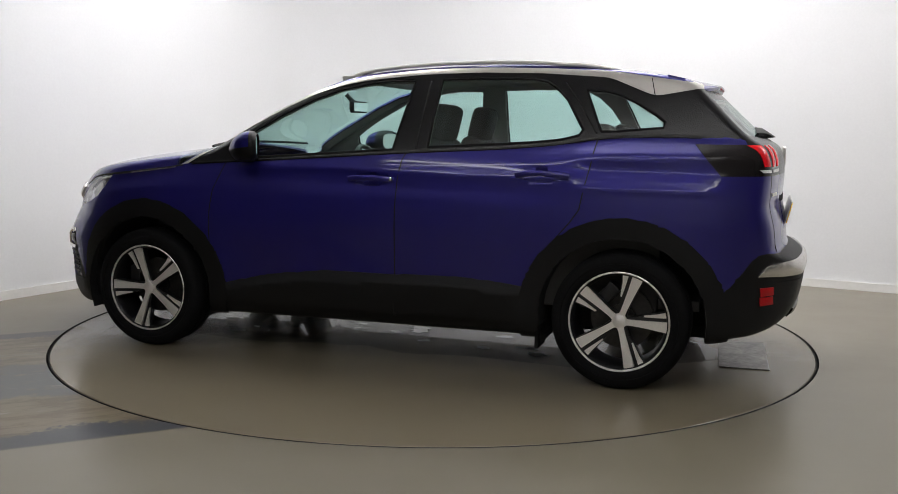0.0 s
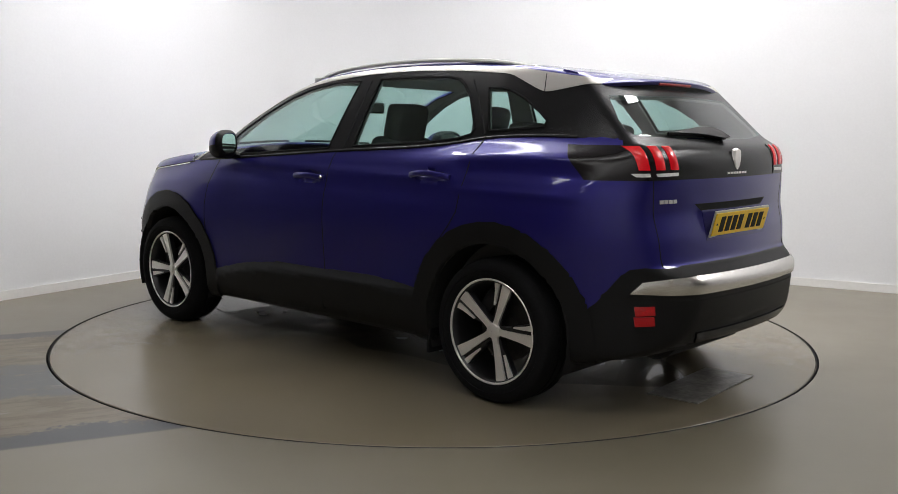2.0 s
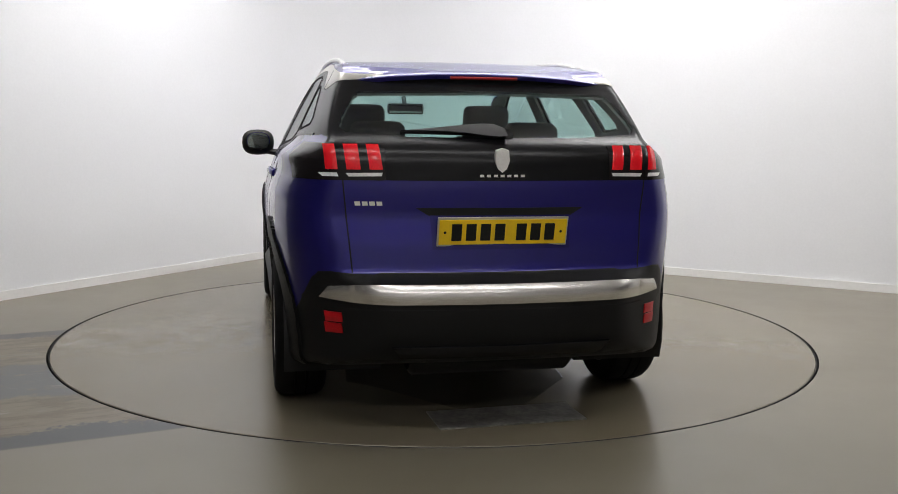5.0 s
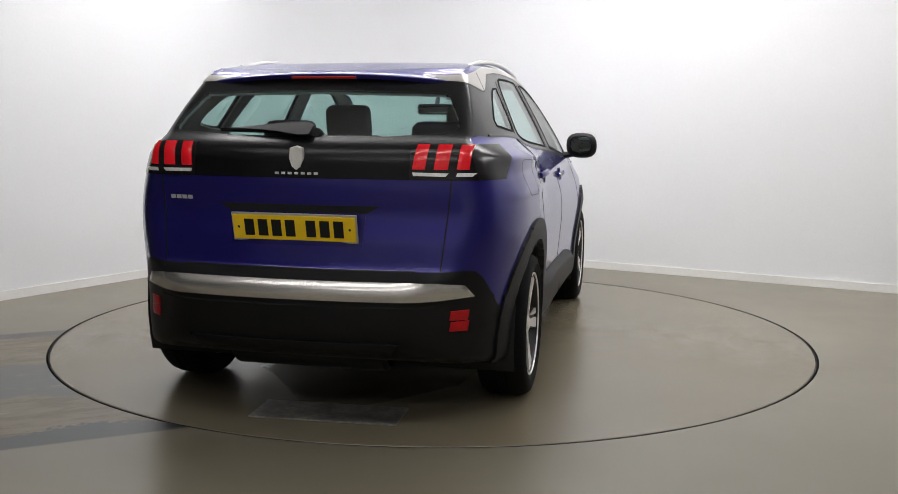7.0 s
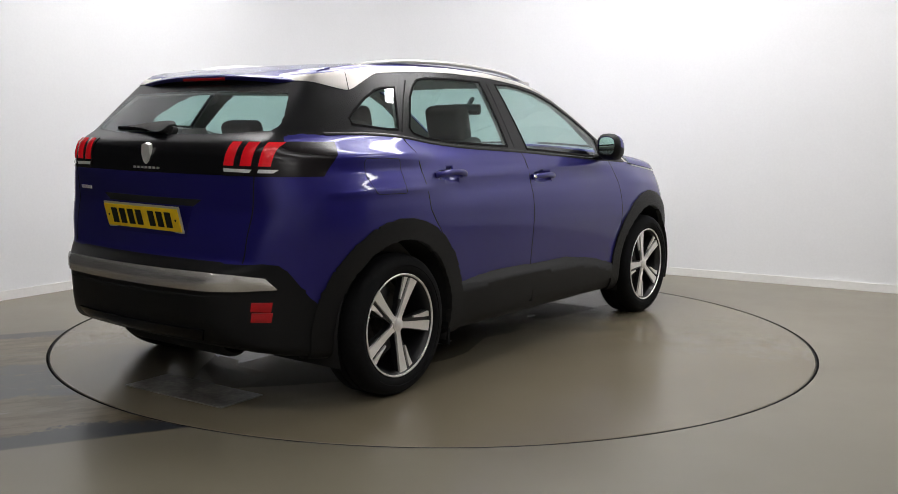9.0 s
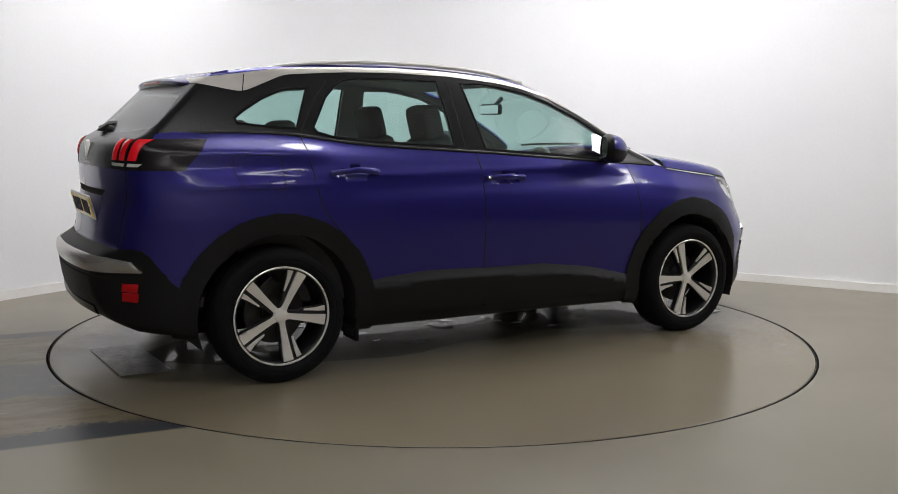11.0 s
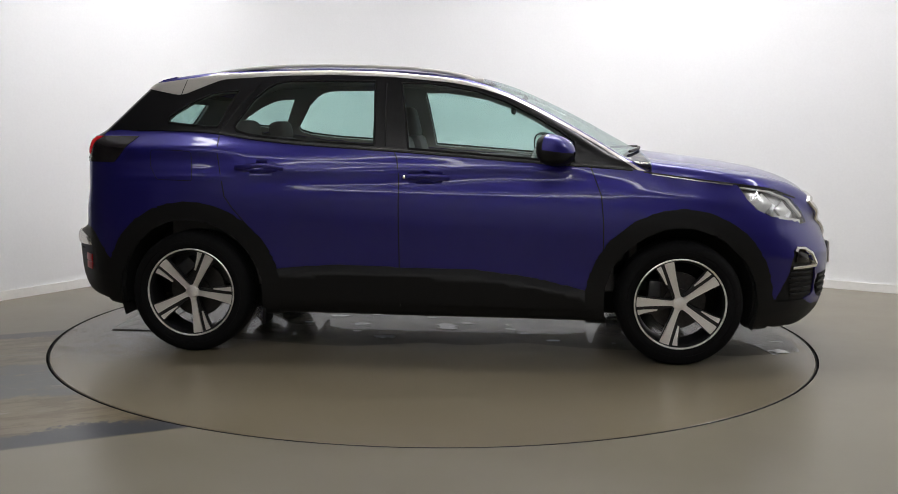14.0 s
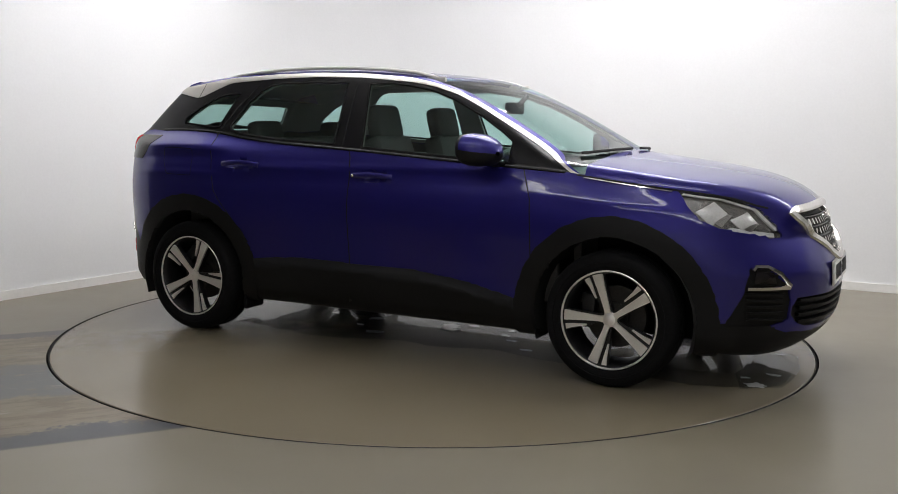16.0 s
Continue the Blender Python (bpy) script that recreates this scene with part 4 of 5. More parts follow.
def patch(name, corners, view, mat, parent, side=1, nu=6, nv=4, push=0.004, thick=0.01, label="", dome=0.0):
    """A shaped plate that lies on the body over a four-cornered field."""
    (a0, b0), (a1, b1), (a2, b2), (a3, b3) = corners
    U, V = np.meshgrid(np.linspace(0, 1, nu + 1), np.linspace(0, 1, nv + 1), indexing="ij")
    A = (1 - U) * (1 - V) * a0 + U * (1 - V) * a1 + U * V * a2 + (1 - U) * V * a3
    B = (1 - U) * (1 - V) * b0 + U * (1 - V) * b1 + U * V * b2 + (1 - U) * V * b3
    flip = A < 0 if view in ("rear", "front") else np.zeros_like(A, bool)
    p, n = surface(np.abs(A) if view in ("rear", "front") else A, B, view)
    p[..., 1] = np.where(flip, -p[..., 1], p[..., 1])
    n[..., 1] = np.where(flip, -n[..., 1], n[..., 1])
    e = (np.minimum(np.minimum(U, 1 - U) * nu, 1) * np.minimum(np.minimum(V, 1 - V) * nv, 1))
    p = p + n * (push + dome * e)[..., None]
    k = np.array([1, side, 1])
    P, N = (p * k).reshape(-1, 3), (n * k).reshape(-1, 3)
    m = nv + 1
    verts = list(P) + list(P - N * thick)
    faces = [(i * m + j, (i + 1) * m + j, (i + 1) * m + j + 1, i * m + j + 1) for i in range(nu) for j in range(nv)]
    rim = [i * m for i in range(nu + 1)] + [nu * m + j for j in range(1, nv + 1)] + [i * m + nv for i in range(nu - 1, -1, -1)] + [j for j in range(nv - 1, 0, -1)]
    t = len(P)
    faces += [(a, t + a, t + b, b) for a, b in zip(rim, rim[1:] + rim[:1])]
    bm = bmesh.new()
    vs = [bm.verts.new(v) for v in verts]
    for f in faces:
        bm.faces.new([vs[i] for i in f])
    loose = [v for v in bm.verts if not v.link_faces]
    bmesh.ops.delete(bm, geom=loose, context="VERTS")
    return part(name, bm, mat, parent, label)


def ribbon(name, pts, view, mat, parent, side=1, width=0.006, push=0.0015, label="", depth=0.004, step=0.04):
    """A narrow raised strip that follows a line on the body."""
    fine = [pts[0]]
    for (a0, b0), (a1, b1) in zip(pts[:-1], pts[1:]):
        k = max(1, int(math.hypot(a1 - a0, b1 - b0) / step))
        fine += [(a0 + (a1 - a0) * i / k, b0 + (b1 - b0) * i / k) for i in range(1, k + 1)]
    A, B = np.array([f[0] for f in fine]), np.array([f[1] for f in fine])
    p, n = surface(np.abs(A) if view in ("rear", "front") else A, B, view)
    if view in ("rear", "front"):
        sg = np.where(A < 0, -1.0, 1.0)
        p[:, 1] *= sg
        n[:, 1] *= sg
    k = np.array([1, side, 1])
    p, n = p * k, n * k
    t = np.gradient(p, axis=0)
    t /= np.maximum(np.linalg.norm(t, axis=1, keepdims=True), 1e-9)
    w = np.cross(n, t)
    bm = bmesh.new()
    prof = [(-0.5, -depth), (-0.5, push * 0.4), (-0.3, push), (0.3, push), (0.5, push * 0.4), (0.5, -depth)]
    rows_ = [[bm.verts.new(p[i] + w[i] * width * u + n[i] * h) for u, h in prof] for i in range(len(p))]
    for i in range(len(rows_) - 1):
        for j in range(len(prof) - 1):
            bm.faces.new((rows_[i][j], rows_[i + 1][j], rows_[i + 1][j + 1], rows_[i][j + 1]))
    return part(name, bm, mat, parent, label)


SIDES = (1, -1)
for s in SIDES:
    # shut lines and trims
    ribbon("door_seam", DOOR_REAR, "side", GAP, built["door_rear", s], s, 0.006, 0.0012, "dark shut line of the door")
    ribbon("door_seam", DOOR_MID[:-2] + [(-0.171, 0.30)], "side", GAP, built["door_front", s], s, 0.006, 0.0012, "dark shut line of the door")
    ribbon("cladding_seam", [(-0.171, 0.455), (-0.171, 0.29)], "side", GAP, built["clad_front", s], s, 0.010, 0.024, "dark joint in the cladding")
    ribbon("door_seam", DOOR_FRONT[:-1] + [(0.915, 0.43)], "side", GAP, built["front_wing", s], s, 0.006, 0.0012, "dark shut line of the door")
    ribbon("window_sill_trim", samples(BELT, -1.68, 1.07, 60), "side", GLOSS_BLACK, car, s, 0.016, 0.004, "gloss black trim under the windows")
    ribbon("bonnet_trim", [(x, z - 0.006) for x, z in samples(HOOD_EDGE, 1.17, 1.60, 12)], "side", CHROME, car, s, 0.009, 0.008, "bright strip along the bonnet edge")
    ribbon("bonnet_gap", [(x, z + 0.003) for x, z in samples(HOOD_EDGE, 1.13, 2.0, 20)], "side", GAP, built["bonnet"], s, 0.010, 0.001, "dark gap under the bonnet edge")
    ribbon("strip_joint", [(-1.425, 1.508), (-1.447, 1.423)], "side", GAP, built["roof_strip", s], s, 0.006, 0.004, "dark joint in the roof strip")
    ribbon("tailgate_seam", [(0.644, 1.045), (0.64, 1.0), (0.61, 0.675)], "rear", GAP, built["tailgate"], s, 0.006, 0.0012, "dark shut line of the tailgate")
    ribbon("door_pillar_joint", [(-0.262, 1.15), (-0.28, 1.50)], "side", GAP, built["pillar", s], s, 0.007, 0.0012, "dark joint between the doors")
    ribbon("door_pillar_joint", [(-1.185, 1.235), (-1.09, 1.38), (-1.0, 1.49)], "side", GAP, built["pillar", s], s, 0.008, 0.0012, "dark joint behind the rear door")
    for win, key in ((WIN_FRONT, "glass_front"), (WIN_REAR, "glass_rear"), (WIN_QUARTER, "glass_quarter")):
        ribbon("window_seal", closed(win), "side", RUBBER, built[key, s], s, 0.012, 0.003, "black rubber window seal", step=0.06)

    # door handles in their dished recesses
    for x0, x1, zc in ((-1.075, -0.812, 1.028), (-0.162, 0.092, 0.988)):
        key = "door_rear" if x0 < -0.5 else "door_front"
        xm = (x0 + x1) / 2
        bm = bmesh.new()
        hp = []
        for i in range(13):
            u = i / 12
            x = x0 + (x1 - x0) * u
            q, m = surface(np.array([x]), np.array([zc + 0.004 - 0.01 * abs(u - 0.5)]), "side")
            lift = 0.003 + 0.022 * math.sin(math.pi * min(max(u, 0.0), 1.0)) ** 0.6
            hp.append((q[0] + m[0] * lift) * np.array([1, s, 1]))
        tube(bm, hp, 0.010, 0.015, 10)
        part("door_handle", bm, PAINT, built[key, s], "body-coloured pull handle")
        if x0 > -0.5:
            q, m = surface(np.array([x0 + 0.012]), np.array([zc - 0.001]), "side")
            bm = bmesh.new()
            bmesh.ops.create_uvsphere(bm, u_segments=12, v_segments=8, radius=0.011)
            bmesh.ops.translate(bm, vec=(q[0] + m[0] * 0.016) * np.array([1, s, 1]), verts=bm.verts)
            part("lock_cap", bm, CHROME, built[key, s], "small bright lock cap")

    # door mirror
    mir = new("door_mirror")
    mir.parent = car
    bm = bmesh.new()
    prof = []
    for i in range(13):
        v = -1 + 2 * i / 12
        for j in range(20):
            th = 2 * math.pi * j / 20
            cy = math.copysign(abs(math.cos(th)) ** 0.75, math.cos(th))
            cz = math.copysign(abs(math.sin(th)) ** 0.75, math.sin(th))
            sh = [0.72, 0.88, 0.97, 1.0, 1.0, 0.99, 0.965, 0.92, 0.86, 0.77, 0.64, 0.45, 0.12][i]
            prof.append((0.585 + 0.17 * (v + 1) / 2 - 0.045 * cy * sh, 0.948 + 0.104 * cy * sh, 1.155 + 0.082 * cz * sh - 0.012 * (v + 1)))

    def shell(keep):
        b = bmesh.new()
        vs = [b.verts.new((p[0], s * p[1], p[2])) for p in prof]
        for i in range(12):
            for j in range(20):
                idx = (i * 20 + j, i * 20 + (j + 1) % 20, (i + 1) * 20 + (j + 1) % 20, (i + 1) * 20 + j)
                zc = sum(prof[k][2] for k in idx) / 4
                if keep(zc, i):
                    b.faces.new([vs[k] for k in idx])
        bmesh.ops.delete(b, geom=[v for v in b.verts if not v.link_faces], context="VERTS")
        return b
    bm.free()
    part("mirror_cap", shell(lambda z, i: z > 1.132 and i > 2), PAINT, mir, "blue painted mirror cap")
    part("mirror_base", shell(lambda z, i: z <= 1.132 or i <= 2), CLAD, mir, "black lower mirror housing")
    bm = bmesh.new()
    ring = [bm.verts.new((0.592, s * (0.952 + (p[1] - 0.952) * 0.93), 1.155 + (p[2] - 1.155) * 0.92)) for p in prof[:20]]
    bm.faces.new(ring)
    for v in ring:
        v.co.x -= 0.43 * (abs(v.co.y) - 0.948)
    part("mirror_glass", bm, MIRROR, mir, "silvered mirror glass")
    bm = bmesh.new()
    tube(bm, [(0.70, s * 0.80, 1.075), (0.69, s * 0.86, 1.085), (0.68, s * 0.93, 1.10)], 0.045, 0.022, 10)
    part("mirror_arm", bm, CLAD, mir)

    # roof rail
    bm = bmesh.new()
    tube(bm, [(x, s * y, z) for x, y, z in [(0.235, 0.565, 1.515), (0.17, 0.57, 1.540), (0.05, 0.575, 1.564), (-0.12, 0.578, 1.581), (-0.35, 0.580, 1.594), (-0.6, 0.580, 1.598), (-0.85, 0.578, 1.593), (-1.05, 0.574, 1.581), (-1.2, 0.57, 1.562), (-1.31, 0.566, 1.54)]], 0.014, 0.011, 8)
    rail = part("roof_rail", bm, RAIL, car, "satin silver roof rail")
    for x, z in ((0.19, 1.528), (-1.26, 1.548)):
        bm = bmesh.new()
        add_box(bm, (x, s * 0.577, z - 0.008), (0.14, 0.024, 0.03), 0.01)
        part("rail_foot", bm, RAIL, rail)

    # tail lamp claws and reverse lamp
    lamp = built["tail_lamp", s]
    for a, b, c, d in ((0.714, 0.672, 0.662, 0.708), (0.640, 0.583, 0.572, 0.628), (0.549, 0.499, 0.485, 0.537)):
        patch("lamp_claw", [(c + 0.0, 1.088), (d, 1.088), (a, 1.186), (b, 1.186)], "rear", LENS_RED, lamp, s, 5, 5, 0.006, 0.012, "red tail-light claw", dome=0.004)
    patch("reverse_lamp", [(0.490, 1.062), (0.62, 1.060), (0.632, 1.074), (0.486, 1.076)], "rear", LAMP_WHITE, lamp, s, 6, 2, 0.006, 0.01, "clear reversing lamp strip")
    patch("indicator_lamp", [(0.66, 1.060), (0.72, 1.060), (0.735, 1.074), (0.665, 1.075)], "rear", LAMP_WHITE, lamp, s, 4, 2, 0.006, 0.01, "clear indicator lamp strip")
    # bumper reflector
    for z0, z1 in ((0.428, 0.467), (0.473, 0.512)):
        patch("bumper_reflector", [(0.648, z0), (0.712, z0 - 0.003), (0.718, z1), (0.652, z1)], "rear", REFLECTOR_RED, built["rear_bumper"], s, 4, 3, 0.004, 0.012, "red bumper reflector", dome=0.003)
    # arch joint, fog lamp and its surround
    hous = built["fog_pocket", s]
    patch("fog_lamp", [(1.985, 0.545), (2.075, 0.535), (2.062, 0.595), (1.992, 0.605)], "side", LENS_SMOKE, hous, s, 4, 4, -0.004, 0.02, "dark fog lamp glass", dome=0.006)
    ribbon("fog_surround", [(1.975, 0.605), (1.985, 0.625), (2.03, 0.622), (2.085, 0.59), (2.125, 0.53), (2.12, 0.518), (1.955, 0.520)], "side", SATIN_CHROME, hous, s, 0.021, 0.010, "chrome fog lamp surround", depth=0.02)
    for k in range(5):
        ribbon("fog_slat", [(1.95 + 0.002 * k, 0.49 - 0.03 * k), (2.10, 0.485 - 0.03 * k)], "side", CLAD, hous, s, 0.012, 0.002, "", depth=0.01)

    # headlight: bright inner blocks under a clear lens
    hl = built["headlight", s]
    thick_panel("headlight_lens", panels["headlight"], s, LENS_COVER, hl, "clear polycarbonate headlight lens", 0.0, 0.0)
    for q in ([(1.718, 0.882), (1.795, 0.815), (1.858, 0.872), (1.79, 0.930)], [(1.868, 0.846), (1.925, 0.790), (1.985, 0.822), (1.93, 0.882)]):
        patch("lamp_block", q, "side", LAMP_WHITE, hl, s, 4, 4, -0.022, 0.012, "bright faceted reflector block", dome=0.010)
    for q in ([(1.80, 0.828), (1.835, 0.808), (1.87, 0.865), (1.852, 0.872)], [(1.925, 0.797), (1.955, 0.785), (1.98, 0.82), (1.965, 0.825)]):
        patch("lamp_chevron", q, "side", CHROME, hl, s, 3, 4, -0.016, 0.012, "chrome chevron beside the reflector")
    for q in ([(1.645, 0.956), (1.82, 0.931), (1.82, 0.938), (1.65, 0.963)], [(1.82, 0.931), (1.95, 0.884), (1.955, 0.892), (1.82, 0.938)], [(1.95, 0.884), (2.045, 0.785), (2.055, 0.79), (1.955, 0.892)]):
        patch("daytime_strip", q, "side", LAMP_WHITE, hl, s, 8, 1, -0.008, 0.012, "white daytime light strip")
    patch("lower_reflector", [(1.86, 0.795), (2.05, 0.755), (2.045, 0.775), (1.87, 0.808)], "side", LAMP_WHITE, hl, s, 6, 1, -0.018, 0.012, "white lower light strip")

    # mud flap and wing vent line
    bm = bmesh.new()
    add_box(bm, (-0.93, s * 0.80, 0.225), (0.02, 0.16, 0.12), 0.006)
    part("mud_flap", bm, RUBBER, car)

# fuel flap
ribbon("fuel_flap_seam", closed(FLAP), "side", GAP, built["rear_wing", -1], -1, 0.0035, 0.0006, "thin dark outline of the fuel flap", depth=0.003, step=0.02)

# roof spoiler with its high brake lamp
sp = new("spoiler")
sp.parent = car
bm = bmesh.new()
ys = np.linspace(-0.60, 0.60, 25)
top = []
for y in ys:
    k = abs(y) / 0.60
    tip_x = -1.735 + 0.085 * k ** 3
    tip_z = 1.492 - 0.035 * k ** 2.2
    front_x = -1.50
    zf = float(line(PROFILE, front_x + 0.31 * y * y)) - 0.05 * y * y + 0.003
    edge = [(front_x, zf), (front_x - 0.08, zf * 0.62 + tip_z * 0.38 + 0.008), (tip_x + 0.04, tip_z + 0.008), (tip_x + 0.006, tip_z), (tip_x, tip_z - 0.006), (tip_x + 0.006, tip_z - 0.022), (tip_x + 0.03, tip_z - 0.055 + 0.02 * k), (tip_x + 0.20, tip_z - 0.04)]
    top.append([bm.verts.new((px, y, pz)) for px, pz in edge])
for i in range(len(ys) - 1):
    for j in range(7):
        f = bm.faces.new((top[i][j], top[i + 1][j], top[i + 1][j + 1], top[i][j + 1]))
        f.material_index = 1 if j >= 5 else 0
bm.faces.new(top[0])
bm.faces.new(top[-1])
blade_ob = part("spoiler_blade", bm, PAINT, sp, "blue roof spoiler with a black underside")
blade_ob.data.materials.append(GLOSS_BLACK)
bm = bmesh.new()
tube(bm, [(-1.725 + 0.05 * abs(y) ** 3, y, 1.474) for y in np.linspace(-0.15, 0.15, 9)], 0.010, 0.008, 8)
part("brake_lamp", bm, REFLECTOR_RED, sp, "red high-level brake lamp")
# rear wiper
wiper = new("rear_wiper")
wiper.parent = car
bm = bmesh.new()
pv, pn = surface(np.array([0.02, 0.02]), np.array([1.214, 1.235]), "rear")
wy = np.array([-0.035, 0.0, 0.05, 0.12, 0.2, 0.28, 0.36])
top_z = np.array([1.262, 1.276, 1.277, 1.272, 1.264, 1.256, 1.249])
low_z = np.array([1.222, 1.218, 1.222, 1.232, 1.238, 1.241, 1.243])
wt, _ = surface(np.abs(wy), top_z, "rear")
wl, _ = surface(np.abs(wy), low_z, "rear")
ring = []
for k in range(len(wy)):
    proud = 0.045 - 0.03 * k / 6
    ring.append([bm.verts.new(q) for q in ((wl[k][0] - 0.004, wy[k], low_z[k]), (wl[k][0] - proud, wy[k], low_z[k] + 0.006), (wt[k][0] - proud, wy[k], top_z[k] - 0.004), (wt[k][0] - 0.004, wy[k], top_z[k]))])
for k in range(len(wy) - 1):
    for q in range(4):
        bm.faces.new((ring[k][q], ring[k][(q + 1) % 4], ring[k + 1][(q + 1) % 4], ring[k + 1][q]))
bm.faces.new(ring[0])
bm.faces.new(ring[-1])
part("wiper_arm", bm, PLATE_BLACK, wiper)
bm = bmesh.new()
by = np.linspace(-0.02, 0.40, 9)
wp, wn = surface(np.abs(by), np.linspace(1.232, 1.240, 9), "rear")
tube(bm, [(p[0] - 0.008, y, p[2]) for p, y in zip(wp, by)], 0.006, 0.009, 6)
part("wiper_blade", bm, RUBBER, wiper)
bm = bmesh.new()
lathe(bm, [(0.001, 0.03), (0.02, 0.028), (0.026, 0.015), (0.028, -0.02)], 16, "Z")
bmesh.ops.rotate(bm, cent=(0, 0, 0), matrix=Matrix.Rotation(radians(-65), 3, "Y"), verts=bm.verts)
bmesh.ops.translate(bm, vec=(-1.945, -0.05, 1.222), verts=bm.verts)
part("wiper_hub", bm, PLATE_BLACK, wiper)

# tailgate: emblem as a plain shield, bars for the lettering, grip recess shade as a dark patch, plate
gate = built["tailgate"]
tp = built["tail_panel"]
bm = bmesh.new()
em, en = surface(np.array([0.0]), np.array([1.125]), "rear")
shape = [(-0.026, 0.042), (0.0, 0.05), (0.026, 0.042), (0.03, 0.0), (0.018, -0.032), (0.0, -0.046), (-0.018, -0.032), (-0.03, 0.0)]
fo = [bm.verts.new((em[0][0] - 0.009, a, 1.125 + b)) for a, b in shape]
ba = [bm.verts.new((em[0][0] + 0.008, a * 1.12, 1.125 + b * 1.08)) for a, b in shape]
bm.faces.new(fo)
for i in range(8):
    bm.faces.new((fo[i], fo[(i + 1) % 8], ba[(i + 1) % 8], ba[i]))
part("emblem", bm, ALLOY, tp, "plain silver emblem shape", smooth=False)
for i in range(7):
    y = 0.085 - 0.0285 * i
    patch("badge_bar", [(y - 0.008, 1.060), (y + 0.008, 1.060), (y + 0.008, 1.070), (y - 0.008, 1.070)], "rear", ALLOY, tp, 1, 1, 1, 0.003, 0.003)
for i in range(4):
    y = 0.585 - 0.029 * i
    patch("badge_bar", [(y - 0.011, 0.944), (y + 0.011, 0.944), (y + 0.013, 0.960), (y - 0.009, 0.960)], "rear", ALLOY, gate, 1, 1, 1, 0.004, 0.004)
patch("grip_recess_shade", [(-0.30, 0.902), (0.30, 0.902), (0.355, 0.935), (-0.355, 0.935)], "rear", GAP, gate, 1, 16, 2, 0.002, 0.006, "flat dark patch for the shaded grip recess over the number plate")
# lies flat on the tailgate; its darker blue stands for recess shade
patch("plate_recess_shade", [(-0.288, 0.768), (0.288, 0.768), (0.296, 0.905), (-0.296, 0.905)], "rear", SHADED_PAINT, gate, 1, 12, 4, 0.002, 0.006, "flat panel behind the number plate, its recess shade painted darker blue")


def number_plate(center, tilt, facing, mat, name_label):
    pl = new("number_plate")
    pl.parent = car
    pl.matrix_basis = pose(*center, 0, 0, facing) @ pose(0, 0, 0, tilt, 0, 0)
    pl["label"] = name_label
    bm = bmesh.new()
    add_box(bm, (0, 0.006, 0), (0.548, 0.008, 0.124), 0.003)
    part("plate_holder", bm, SATIN_SILVER, pl, smooth=False)
    bm = bmesh.new()
    add_box(bm, (0, -0.001, 0), (0.535, 0.005, 0.106), 0.002)
    part("plate_face", bm, mat, pl, smooth=False)
    for i, x in enumerate((-0.195, -0.135, -0.075, -0.015, 0.075, 0.135, 0.195)):
        bm = bmesh.new()
        add_box(bm, (x, -0.004, 0.0), (0.042, 0.003, 0.072), 0.001)
        part("plate_bar", bm, PLATE_BLACK, pl, smooth=False)
    for x in (-0.243, 0.243):
        bm = bmesh.new()
        lathe(bm, [(0.0005, -0.0045), (0.005, -0.0045), (0.006, -0.003)], 10, "Y", (x, 0, 0))
        part("plate_screw", bm, PLATE_BLACK, pl)
    return pl


number_plate((-2.100, 0, 0.840), 14, -90, PLATE_YELLOW, "yellow rear number plate with plain black bars")
number_plate((2.285, 0, 0.56), -4, 90, PLATE_WHITE, "white front number plate with plain black bars")

# rear bumper trim
rb = built["rear_bumper"]
patch("bumper_trim", [(-0.60, 0.560), (0.60, 0.560), (0.60, 0.632), (-0.60, 0.632)], "rear", BRUSHED, rb, 1, 30, 4, 0.008, 0.016, "bright trim bar across the rear bumper", dome=0.004)
for s in SIDES:
    patch("bumper_trim_end", [(0.60, 0.560), (0.735, 0.568), (0.70, 0.618), (0.60, 0.632)], "rear", BRUSHED, rb, s, 8, 4, 0.008, 0.016, "bright end of the bumper trim", dome=0.004)
ribbon("bumper_groove", [(-0.62, 0.535), (0.62, 0.535)], "rear", GAP, rb, 1, 0.008, 0.001)
patch("diffuser", [(-0.42, 0.335), (0.42, 0.335), (0.46, 0.385), (-0.46, 0.385)], "rear", GLOSS_BLACK, rb, 1, 16, 3, 0.010, 0.02, "gloss black lower bumper insert", dome=0.006)
bm = bmesh.new()
lathe(bm, [(0.11, -0.36), (0.13, -0.34), (0.13, 0.34), (0.11, 0.36)], 20, "Y", (-1.86, 0.0, 0.33))
part("rear_silencer", bm, UNDER, car)
for x in (AX_F, AX_R):
    bm = bmesh.new()
    tube(bm, [(x, -0.72, 0.30), (x, 0.72, 0.30)], 0.045, 0.045, 10)
    part("axle_beam", bm, UNDER, car)

